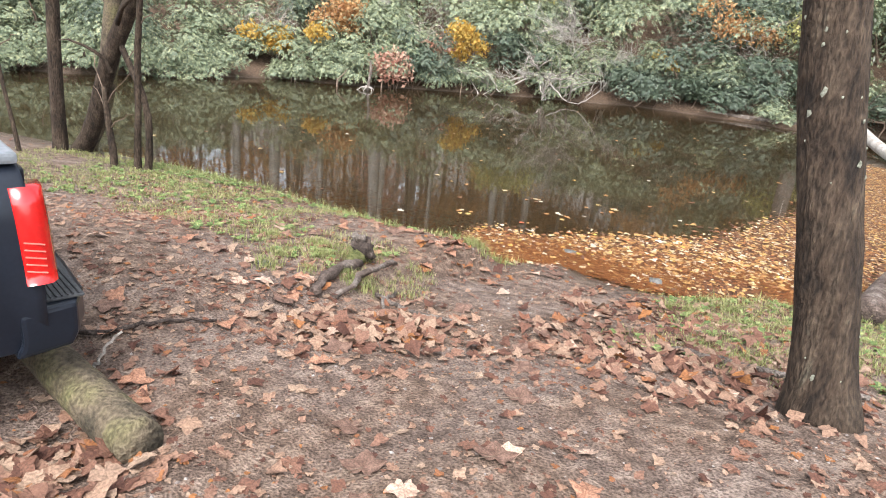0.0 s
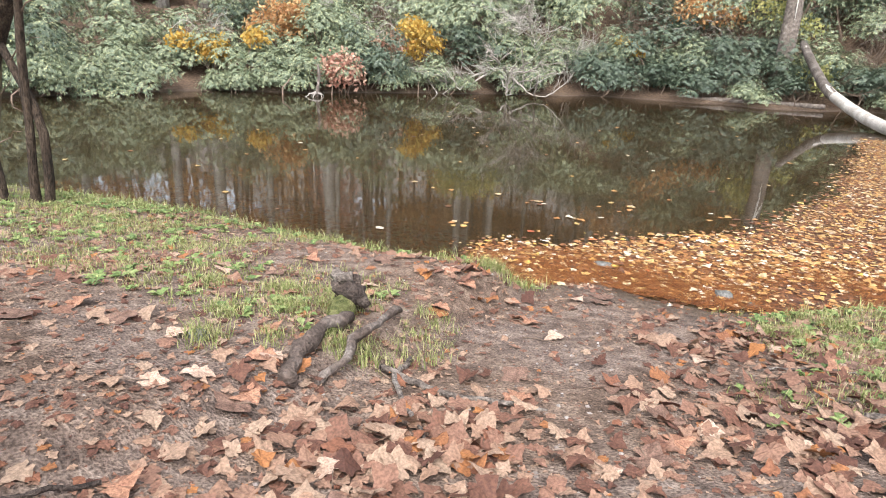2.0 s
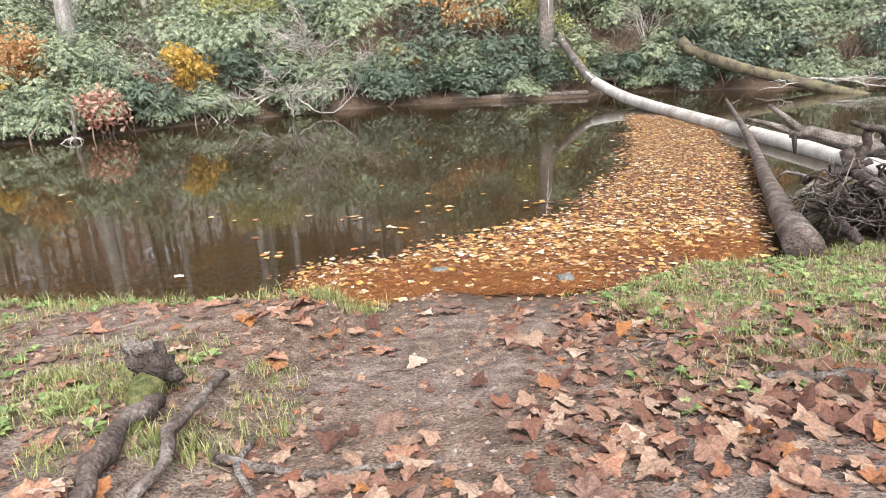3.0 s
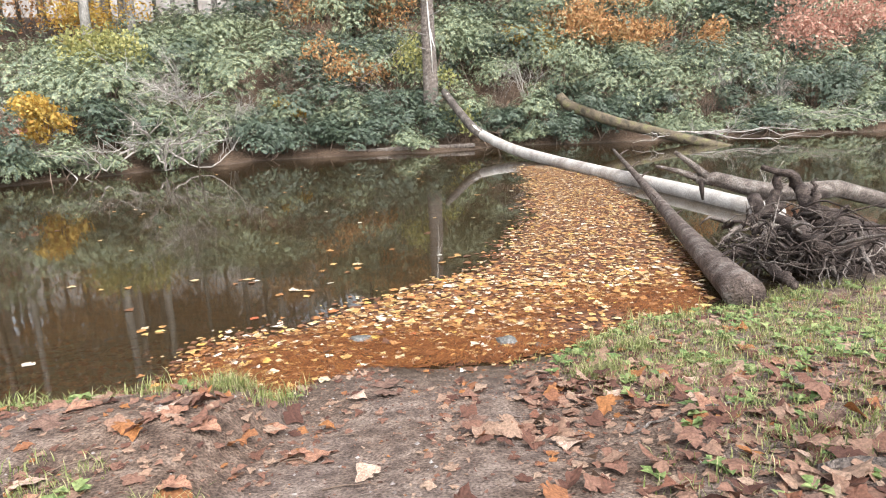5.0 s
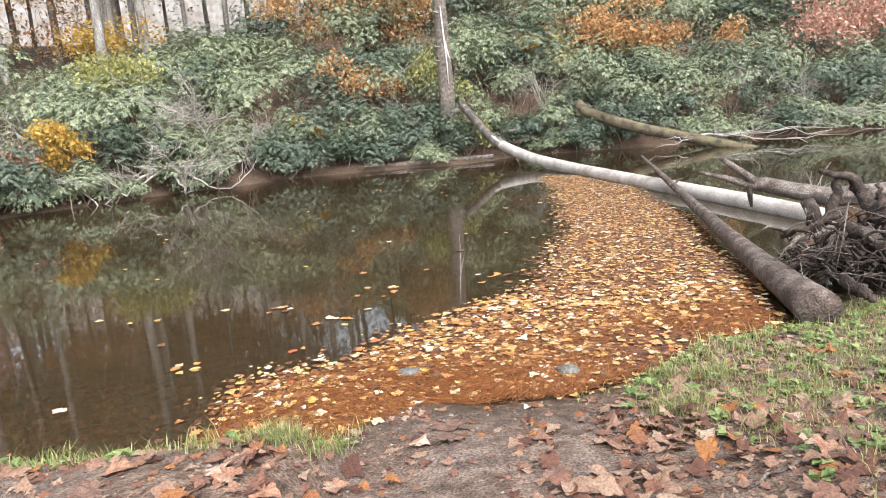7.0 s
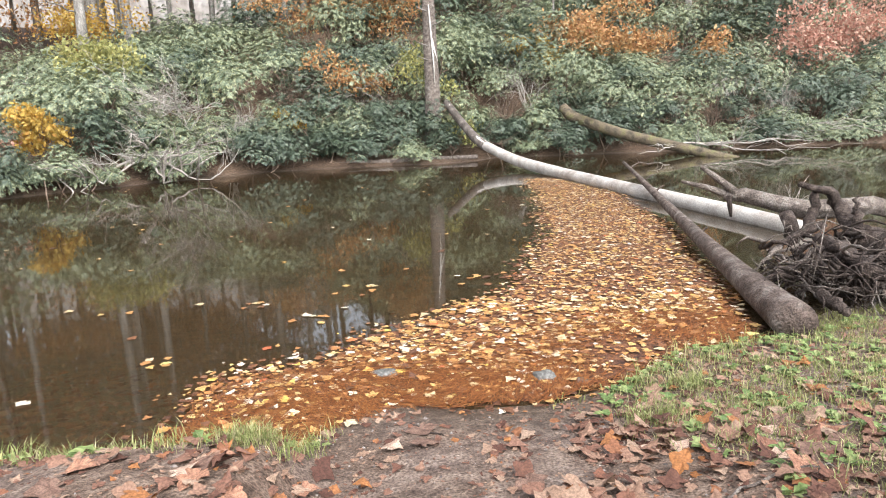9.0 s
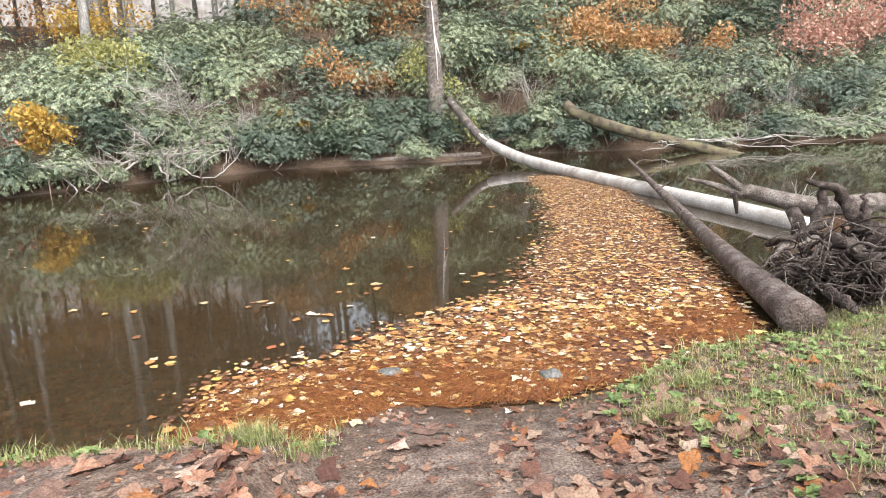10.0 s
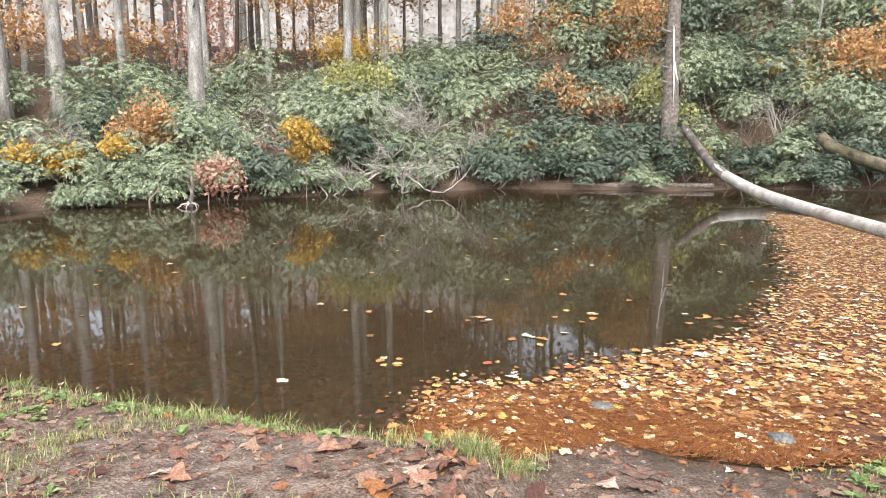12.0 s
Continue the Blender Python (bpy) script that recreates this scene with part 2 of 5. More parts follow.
# ---- mesh helpers ----
class Geo:
    """Collects vertices and faces of one mesh."""

    def __init__(self):
        self.v, self.f, self.n = [], [], 0

    def add(self, verts, faces):
        verts = np.asarray(verts, float).reshape(-1, 3)
        self.v.append(verts)
        self.f.extend([tuple(int(i) + self.n for i in f) for f in faces])
        self.n += len(verts)
        return self

    def many(self, verts, faces):
        """verts: (count, k, 3); the same faces for each."""
        count, k = verts.shape[:2]
        face = np.asarray(faces)
        whole = (face[None] + (np.arange(count) * k)[:, None, None] + self.n).reshape(-1, face.shape[1])
        self.v.append(verts.reshape(-1, 3))
        self.f.extend(map(tuple, whole.tolist()))
        self.n += count * k
        return self

    def tube(self, pts, radii, sides=10, rough=0.0, seed=0, lobes=0.0):
        """A tapered, closed, slightly lumpy tube along pts."""
        pts = np.asarray(pts, float)
        radii = np.broadcast_to(np.asarray(radii, float), (len(pts),))
        tang = np.gradient(pts, axis=0)
        tang /= np.linalg.norm(tang, axis=1)[:, None] + 1e-9
        ref = np.array([0, 0, 1.0]) if abs(tang[0, 2]) < .8 else np.array([1.0, 0, 0])
        a = np.cross(tang, ref)
        a /= np.linalg.norm(a, axis=1)[:, None] + 1e-9
        b = np.cross(tang, a)
        ang = np.linspace(0, 2 * np.pi, sides, endpoint=False)
        local = np.random.default_rng(seed)
        lump = 1 + rough * local.normal(size=(len(pts), sides)) + lobes * np.cos(ang * 4 + local.random() * 6)[None]
        ring = pts[:, None] + (radii[:, None] * lump)[..., None] * (np.cos(ang)[None, :, None] * a[:, None] + np.sin(ang)[None, :, None] * b[:, None])
        verts = np.concatenate([ring.reshape(-1, 3), pts[:1], pts[-1:]])
        k, s = len(pts), sides
        faces = [(i * s + j, i * s + (j + 1) % s, (i + 1) * s + (j + 1) % s, (i + 1) * s + j) for i in range(k - 1) for j in range(s)]
        faces += [(k * s, (j + 1) % s, j) for j in range(s)] + [(k * s + 1, (k - 1) * s + j, (k - 1) * s + (j + 1) % s) for j in range(s)]
        return self.add(verts, faces)

    def mesh(self, name, mat, smooth=True):
        me = bpy.data.meshes.new(name)
        me.from_pydata(np.concatenate(self.v).tolist(), [], self.f)
        me.materials.append(mat)
        me.polygons.foreach_set("use_smooth", [smooth] * len(me.polygons))
        me.update()
        return me


def part(name, geo, mat=None, parent=None, label="", smooth=True):
    """One mesh object, under a thing or a part of it."""
    ob = new(name, geo.mesh(name, mat, smooth) if isinstance(geo, Geo) else geo)
    if parent is not None:
        ob.parent = parent
    return tagged(ob, label)


def solid(bm, mat, name, bevel=0.0):
    if bevel:
        bmesh.ops.bevel(bm, geom=list(bm.edges), offset=bevel, segments=2, affect="EDGES", profile=.6)
    me = bpy.data.meshes.new(name)
    bm.to_mesh(me)
    bm.free()
    me.materials.append(mat)
    return me


def block(size, at, mat, name, bevel=0.01, turn=None):
    bm = bmesh.new()
    m = Matrix.Translation(at) @ (turn or Matrix()) @ Matrix.Diagonal((*size, 1))
    bmesh.ops.create_cube(bm, size=1, matrix=m)
    return solid(bm, mat, name, bevel)


def bend(a, b, sag=(0, 0, 0), k=8, wob=0.0, seed=0):
    """Points from a to b, bowed by sag in the middle."""
    s = np.linspace(0, 1, k)[:, None]
    p = (1 - s) * np.array(a, float) + s * np.array(b, float) + 4 * s * (1 - s) * np.array(sag, float)
    if wob:
        w = np.random.default_rng(seed).normal(size=(k, 3)) * wob
        w[0] = 0
        p = p + w
    return p


def smooth(a, b, x):
    t = np.clip((x - a) / (b - a), 0, 1)
    return t * t * (3 - 2 * t)


def waves(x, y, f, seed):
    """Cheap smooth noise in -1..1."""
    r = np.random.default_rng(seed)
    out = 0
    for i in range(5):
        a, p = r.random() * 6.28, r.random() * 6.28
        k = f * (0.6 + 0.35 * i)
        out = out + np.sin(k * (np.cos(a) * x + np.sin(a) * y) + p + 1.3 * np.sin(.7 * k * (np.sin(a) * x - np.cos(a) * y) + p))
    return out / 5


# ---- the lie of the land ----
NEAR = np.array([(-60, -14), (-20, -2), (-12, 1.7), (-9, 2.6), (-7.6, 3.0), (-6.2, 3.3), (-4.7, 3.6), (-2.5, 3.55), (-1.3, 3.42), (-.85, 3.5), (-.55, 4.0), (-.25, 4.15), (.2, 4.0), (.76, 4.05), (1.2, 4.3), (1.8, 4.9), (2.7, 5.15), (3.4, 5.7), (5, 6.3), (9, 7), (30, 9), (90, 14)], float)
FAR = np.array([(-60, -2), (-30, 1), (-19, 4), (-16.6, 8), (-16.2, 10.7), (-15, 13.2), (-12.8, 14.9), (-11.2, 17.4), (-9.7, 19.0), (-7.2, 21.6), (-5, 22.9), (-2.5, 23.5), (.3, 24.3), (2.4, 25.2), (5.5, 25.4), (10, 25.8), (16, 26.5), (40, 29), (90, 34)], float)


def reach(x, y, line):
    """Distance from a broken line, positive on its left side (seen along it)."""
    best = np.full(np.shape(x), 1e9)
    sign = np.ones(np.shape(x))
    for (ax, ay), (bx, by) in zip(line[:-1], line[1:]):
        ux, uy = bx - ax, by - ay
        s = np.clip(((x - ax) * ux + (y - ay) * uy) / (ux * ux + uy * uy), 0, 1)
        dx, dy = x - ax - s * ux, y - ay - s * uy
        d = np.hypot(dx, dy)
        side = np.where(ux * (y - ay) - uy * (x - ax) > 0, 1.0, -1.0)
        sign = np.where(d < best - 1e-9, side, sign)
        best = np.minimum(best, d)
    return best * sign


def height(x, y):
    x, y = np.asarray(x, float), np.asarray(y, float)
    near = -reach(x, y, NEAR)          # inland on the near bank
    far = reach(x, y, FAR)             # inland on the far bank
    d = np.clip(near, 0, 60)
    grade = .12 + .055 * smooth(-5, -2, x)
    z = grade * np.minimum(d, 4) + .004 * np.minimum(d, 4) ** 2 + .085 * np.clip(d - 4, 0, 8) + .05 * np.clip(d - 12, 0, 30)
    knoll = .13 * smooth(-.45, -.85, x) * smooth(-1.2, -.2, y) * smooth(-4, -2.2, x) + .13 * smooth(-.6, -.9, x) * smooth(-2.2, -1.2, x) * smooth(1.8, 2.6, y) + .07 * smooth(1.0, 1.5, x) * smooth(3.6, 2.4, y) + .05 * smooth(1.0, .3, np.hypot(x - 2.6, y - .5))
    hollow = .14 * smooth(-1.0, -1.7, y) * smooth(.7, -.1, x)
    z = z + knoll * smooth(0, .4, near) - hollow
    z = z + (.018 * waves(x, y, 2.3, 1) + .010 * waves(x, y, 6.5, 2)) * smooth(.05, .6, near)
    steep = .21 + .25 * smooth(-17, -6, x)
    rise = .14 * smooth(0, .4, far) + steep * np.clip(far - .3, 0, 48) + .02 * np.clip(far - 48, 0, 500)
    rise = rise + .25 * waves(x, y, .5, 3) * smooth(1, 6, far)
    inside = np.minimum(np.clip(-near, 0, None), np.clip(-far, 0, None))
    slope = .10 + .10 * smooth(-.6, -1.6, x) + .05 * smooth(2, 5, x)
    bed = -np.minimum(slope * inside, 1.3) + .02 * waves(x, y, 3, 4) * smooth(.1, .6, inside)
    return np.where(near > 0, z, np.where(far > 0, rise, bed))


def spaced(lo, hi, step_in, a, b, grow=1.16):
    """Grid lines: even between lo and hi, wider and wider out to a and b."""
    mid = list(np.arange(lo, hi + 1e-6, step_in))
    up, s = [], step_in
    while (up[-1] if up else hi) < b:
        s *= grow
        up.append((up[-1] if up else hi) + s)
    dn, s = [], step_in
    while (dn[-1] if dn else lo) > a:
        s *= grow
        dn.append((dn[-1] if dn else lo) - s)
    return np.array(dn[::-1] + mid + up)


def sheet(xs, ys, z):
    gx, gy = np.meshgrid(xs, ys, indexing="ij")
    v = np.stack([gx, gy, z(gx, gy)], -1).reshape(-1, 3)
    a, b = len(xs), len(ys)
    i = (np.arange(a - 1)[:, None] * b + np.arange(b - 1)[None]).ravel()
    g = Geo()
    g.v, g.n = [v], len(v)
    g.f = list(map(tuple, np.stack([i, i + b, i + b + 1, i + 1], -1).tolist()))
    return g


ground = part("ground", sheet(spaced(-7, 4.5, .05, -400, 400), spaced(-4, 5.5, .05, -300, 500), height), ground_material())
tagged(ground, "brown gravelly soil bank sloping down to a river", "ground", kind="structure")
water = part("water", sheet(spaced(-10, 6, 2, -70, 100), spaced(2, 20, 2, -30, 45), lambda x, y: 0 * x), water_material())
tagged(water, "still dark brown river water mirroring the far bank", "water", kind="structure")


# a hazy wooded ridge closes the valley far behind the far bank
ridge = Geo()
cols, rows_ = 160, 14
az = np.radians(np.linspace(-70, 125, cols))
top = 34 + 5 * np.sin(az * 5) + 2.5 * np.sin(az * 17 + 1) + rng.normal(size=cols) * .9
up = np.linspace(0, 1, rows_)
rad = 96 + 26 * up[None] + 1.5 * np.sin(az * 40)[:, None]
ridge.add(np.stack([-np.sin(az)[:, None] * rad, np.cos(az)[:, None] * rad, top[:, None] * up[None] - 2], -1).reshape(-1, 3),
          [(i * rows_ + j, (i + 1) * rows_ + j, (i + 1) * rows_ + j + 1, i * rows_ + j + 1) for i in range(cols - 1) for j in range(rows_ - 1)])
# valley haze is painted in as a pale, low-contrast grey-brown
M_RIDGE = shade("haze_painted_woods", [(.3, (0.156, 0.135, 0.119)), (.5, (0.213, 0.193, 0.176)), (.7, (0.271, 0.258, 0.246))], scale=.5, fine=1.6, rough=1, dark=.25, stretch=(1, 1, .12), spec=0)
tagged(part("backdrop", ridge, M_RIDGE), "wooded ridge far behind the river with haze painted into its colour", "hill", kind="structure")


# ---- fallen leaves ----
def lobed(width=1.0, lobes=5):
    """The outline of a lobed leaf: centre, then notches and tips in turn."""
    tips = {5: [(-58, .66), (14, .95), (90, 1.05), (166, .95), (238, .66)], 3: [(-10, .55), (90, 1.05), (190, .55)]}[lobes]
    pts = [(0, 0)]
    for i, (a, r) in enumerate(tips):
        a0 = tips[i - 1][0] - (360 if i == 0 else 0)
        nr = (.66 if lobes == 5 else .5) if i else .22
        am = (a0 + a) / 2
        pts.append((nr * math.cos(radians(am)), nr * math.sin(radians(am))))
        for off, k in ((-17, .80), (0, 1.0), (17, .80)):
            pts.append((k * r * math.cos(radians(a + off)), k * r * math.sin(radians(a + off))))
    p = np.array(pts) * width
    faces = [(0, i, i % (len(p) - 1) + 1) for i in range(1, len(p))]
    return p, faces


def scatter_leaves(geo, x, y, z, size, r, curl=.25, tilt=.25, lobes=5):
    """Lays lobed leaves, turned and curled at random, at the given places."""
    p, faces = lobed(.5, lobes)
    count = len(x)
    a = r.random(count) * 2 * np.pi
    wide = .8 + .4 * r.random(count)
    px, py = p[None, :, 0] * wide[:, None], p[None, :, 1]
    up = curl * (r.normal(size=(count, 1)) * px ** 2 * 2 + r.normal(size=(count, 1)) * py ** 2 * 2 + .25 * r.normal(size=px.shape) * np.hypot(px, py))
    tx, ty = r.normal(size=(count, 1)) * tilt, r.normal(size=(count, 1)) * tilt
    up = up + tx * px + ty * py
    up = up - up.min(1, keepdims=True) * .85
    c, s = np.cos(a)[:, None], np.sin(a)[:, None]
    v = np.stack([x[:, None] + (c * px - s * py) * size[:, None], y[:, None] + (s * px + c * py) * size[:, None], z[:, None] + up * size[:, None]], -1)
    return geo.many(v, faces)


def grass_zone(x, y):
    left = smooth(-2.3, -3.2, x + .3 * waves(x, y, 1.5, 11)) * smooth(1.3, 2.1, y + .3 * waves(x, y, 1.2, 12)) + .85 * smooth(-.8, -1.25, x + .2 * waves(x, y, 2, 16)) * smooth(.55, 1.0, y) * smooth(2.3, 1.85, y)
    rim = smooth(.5, .2, -reach(x, y, NEAR) + .1 * waves(x, y, 3, 15)) * smooth(-.5, -.75, x)
    right = smooth(.95, 1.45, x + .3 * waves(x, y, 1.7, 13)) * smooth(1.5, 2.3, y + .3 * waves(x, y, 1.4, 14)) * smooth(5.2, 4.2, x)
    return np.clip(np.maximum(np.maximum(left, rim), right), 0, 1)


def litter_zone(x, y):
    path = smooth(.62, .3, np.abs(x - .24 - .08 * np.sin(y * 2.2))) * smooth(.75, 1.3, y) * (1 - .6 * smooth(.14, .04, np.abs(x - .05 - .1 * y)))
    gravel = smooth(-.6, -1.3, x) * smooth(1.4, .7, y) * smooth(-1.6, -.7, y)
    return np.clip(.55 + .75 * waves(x, y, 1.4, 21) + .3 * waves(x, y, 4, 22) - .75 * path - .30 * gravel, .06 + .2 * (1 - path), 1.2)


def sprinkle(count, x0, x1, y0, y1, density, r):
    x, y = x0 + (x1 - x0) * r.random(count), y0 + (y1 - y0) * r.random(count)
    keep = r.random(count) < density(x, y)
    keep &= -reach(x, y, NEAR) > .06
    return x[keep], y[keep]


litter = Geo()
x, y = sprinkle(24000, -6, 4.0, -2.9, 5.2, litter_zone, rng)
scatter_leaves(litter, x, y, height(x, y) + .003, rng.choice([.035, .048, .064, .085, .12], len(x), p=[.30, .31, .24, .11, .04]), rng, curl=.22, tilt=.14)
x, y = sprinkle(38000, -5.5, 3.6, -2.8, 5.2, lambda x, y: .22 + .8 * litter_zone(x, y), rng)
scatter_leaves(litter, x, y, height(x, y) + .001, .010 + .03 * rng.random(len(x)), rng, curl=.2, tilt=.15, lobes=3)
x, y = sprinkle(2600, -16, 9, -8, 8, lambda x, y: (x < -6.5) | (x > 4.2) | (y < -3.2), rng)
scatter_leaves(litter, x, y, height(x, y) + .004, .07 + .07 * rng.random(len(x)), rng, curl=.2, tilt=.15, lobes=3)
# drifts of leaves: beside the parking log, along the path and under the tree
for cx, cy, n_, wide in ((.05, -1.85, 150, .22), (.15, .55, 110, .28), (.0, .25, 90, .3), (1.3, 1.4, 150, .4), (1.9, 1.2, 120, .4), (.75, 2.6, 40, .15), (.9, 3.3, 30, .15), (-.9, 2.75, 30, .2), (2.2, 2.3, 90, .5), (1.6, 3.2, 50, .4)):
    x, y = cx + wide * rng.normal(size=n_), cy + wide * rng.normal(size=n_)
    scatter_leaves(litter, x, y, height(x, y) + .004 + .015 * rng.random(n_), .07 + .08 * rng.random(n_), rng, curl=.3, tilt=.25)
tagged(part("leaf_litter", litter, M_LITTER, smooth=False), "dry brown and tan fallen leaves scattered over soil", "fallen leaves", kind="stuff")

# the raft of floating leaves against the logs and the beach
MAT = [(-1.75, 3.6), (-1.6, 4.55), (-.75, 5.0), (-.35, 5.65), (.6, 6.45), (1.15, 7.8), (1.7, 10.9), (1.95, 14), (2.25, 17.4), (3.0, 17.2), (3.75, 14.2), (3.3, 9.5), (2.8, 7.0), (2.45, 5.0), (1.75, 4.85), (1.15, 4.22), (.7, 3.98), (.15, 3.95), (-.25, 4.1), (-.6, 3.9), (-.85, 3.4)]


def in_mat(x, y, wob=.18):
    x = x + wob * waves(x, y, 2.2, 31) + .3 * wob * waves(x, y, 9, 32)
    y = y + wob * waves(x, y, 2.6, 33)
    inside = np.zeros(np.shape(x), bool)
    for (ax, ay), (bx, by) in zip(MAT, MAT[1:] + MAT[:1]):
        cut = ((ay > y) != (by > y)) & (x < (bx - ax) * (y - ay) / (by - ay + 1e-12) + ax)
        inside ^= cut
    return inside


floating = Geo()
k = 100000
x, y = -2 + 6.2 * rng.random(k), 3.2 + 14.5 * rng.random(k)
near_part = rng.random(k) < np.where(y < 6.5, .8, .5)
keep = in_mat(x + .13 * rng.normal(size=k), y + .2 * rng.normal(size=k)) & near_part & (reach(x, y, NEAR) > -.16)
keep &= rng.random(k) < .24 + .76 * smooth(.1, .9, reach(x, y, NEAR) + .4 * waves(x, y, 3, 35))
x, y = x[keep], y[keep]
size = rng.choice([.03, .045, .06, .08, .11], len(x), p=[.28, .30, .24, .12, .06])
near = y < 6.6
scatter_leaves(floating, x[near], y[near], np.maximum(height(x[near], y[near]), 0) + .005 + .012 * rng.random(near.sum()), size[near], rng, curl=.12, tilt=.06)
scatter_leaves(floating, x[~near], y[~near], .004 + .012 * rng.random((~near).sum()), size[~near] * 1.25, rng, curl=.1, tilt=.05, lobes=3)
# strays on open water
x, y = -9 + 12 * rng.random(120), 4 + 15 * rng.random(120)
keep = (reach(x, y, NEAR) > .3) & (reach(x, y, FAR) < -1)
x, y = x[keep], y[keep]
scatter_leaves(floating, x, y, np.full(len(x), .004), .06 + .07 * rng.random(len(x)), rng, curl=.08, tilt=.03)
for cx, cy in ((-1.27, 6.0), (-.9, 6.9), (-1.9, 6.4), (.4, 7.3), (-2.2, 5.0)):
    k = 6
    scatter_leaves(floating, cx + .14 * rng.normal(size=k), cy + .12 * rng.normal(size=k), np.full(k, .004), .08 + .05 * rng.random(k), rng, curl=.08, tilt=.03)
# leaves sunk on the bed in the shallows
x, y = -8 + 9.5 * rng.random(9000), 3.2 + 5 * rng.random(9000)
off = reach(x, y, NEAR)
keep = (off > .05) & (rng.random(9000) < .75 * smooth(3.2, .1, off))
x, y = x[keep], y[keep]
sunken = Geo()
scatter_leaves(sunken, x, y, height(x, y) + .006, .05 + .07 * rng.random(len(x)), rng, curl=.12, tilt=.08)
tagged(part("sunken_leaves", sunken, M_LITTER, smooth=False), "brown leaves sunk on the shallow river bed", "fallen leaves", kind="stuff")
tagged(part("floating_leaves", floating, M_FLOAT, smooth=False), "raft of wet orange and yellow leaves on the river", "floating leaves", kind="stuff")

raft = Geo()
gx, gy = np.arange(-2.2, 4.2, .05), np.arange(3.2, 17.8, .05)
mx, my = np.meshgrid(gx[:-1] + .03, gy[:-1] + .03, indexing="ij")
ok = in_mat(mx + .12 * rng.normal(size=mx.shape) - .02, my + .12 * rng.normal(size=mx.shape) - .05, .16) & (reach(mx, my, NEAR) > -.05)
ia, ib = np.nonzero(ok)
quads = np.stack([np.stack([gx[ia + da], gy[ib + db]], -1) for da, db in ((0, 0), (1, 0), (1, 1), (0, 1))], 1)
zz = np.maximum(height(quads[..., 0], quads[..., 1]), 0) + .002 + .002 * waves(quads[..., 0], quads[..., 1], 8, 36)
raft.many(np.concatenate([quads, zz[..., None]], -1), [(0, 1, 2, 3)])
tagged(part("leaf_raft", raft, M_MAT), "sodden brown leaves and needles just under the surface", "floating leaves", kind="stuff")

needles = Geo()
k = 62000
x, y = -1.9 + 4.8 * rng.random(k), 3.3 + 3.2 * rng.random(k)
keep = in_mat(x, y) & (rng.random(k) < .8 * smooth(1.6, .2, reach(x, y, NEAR)) * smooth(-.6, .2, waves(x, y, 2.1, 38))) & (reach(x, y, NEAR) > -.14)
x, y = x[keep], y[keep]
a = 2.2 * waves(x, y, 2.4, 37) + .55 * rng.normal(size=len(x))
ln = .07 + .09 * rng.random(len(x))
dx, dy = np.cos(a) * ln, np.sin(a) * ln
wx, wy = -np.sin(a) * .0022, np.cos(a) * .0022
z0, z1 = np.maximum(height(x, y), 0) + .004 + .02 * rng.random(len(x)), np.maximum(height(x, y), 0) + .004 + .02 * rng.random(len(x))
needles.many(np.stack([np.stack([x - wx, y - wy, z0], -1), np.stack([x + wx, y + wy, z0], -1), np.stack([x + dx + wx, y + dy + wy, z1], -1), np.stack([x + dx - wx, y + dy - wy, z1], -1)], 1), [(0, 1, 2, 3)])
tagged(part("pine_straw", needles, M_NEEDLE, smooth=False), "rust-brown pine needles afloat along the beach", "pine needles", kind="stuff")


# ---- grass, weeds, gravel ----
def blades(geo, x, y, z, r, per=12, tall=.10, spread=.05, width=.004):
    n = len(x) * per
    cx, cy, cz = np.repeat(x, per) + spread * r.normal(size=n), np.repeat(y, per) + spread * r.normal(size=n), np.repeat(z, per)
    a = r.random(n) * 2 * np.pi
    h = tall * (.4 + .9 * r.random(n))
    lean = h * (.25 + .7 * r.random(n))
    dx, dy = np.cos(a), np.sin(a)
    w = width * (.6 + .8 * r.random(n))
    P = lambda s, side: np.stack([cx + dx * lean * s ** 1.8 - dy * w * side, cy + dy * lean * s ** 1.8 + dx * w * side, cz - .004 + h * s * (1.15 - .3 * s)], -1)
    v = np.stack([P(0, -1), P(0, 1), P(.55, .8), P(.55, -.8), P(1.0, 0)], 1)
    geo.many(v[:, [0, 1, 2, 3]], [(0, 1, 2, 3)])
    geo.many(v[:, [3, 2, 4]], [(0, 1, 2)])


def tuft_density(x, y):
    return grass_zone(x, y) * np.clip(.55 + .9 * waves(x, y, 2.4, 41), 0, 1)


grass = Geo()
x, y = sprinkle(9500, -8, 4.5, .6, 5.6, tuft_density, rng)
blades(grass, x, y, height(x, y), rng, per=17, tall=.058, width=.0024)
x, y = sprinkle(2600, -7, 4, 2.5, 5.4, lambda x, y: smooth(.55, .12, -reach(x, y, NEAR)) * ((x < -.62) | (x > 1.2)), rng)
blades(grass, x, y, height(x, y), rng, per=15, tall=.11, width=.0026)
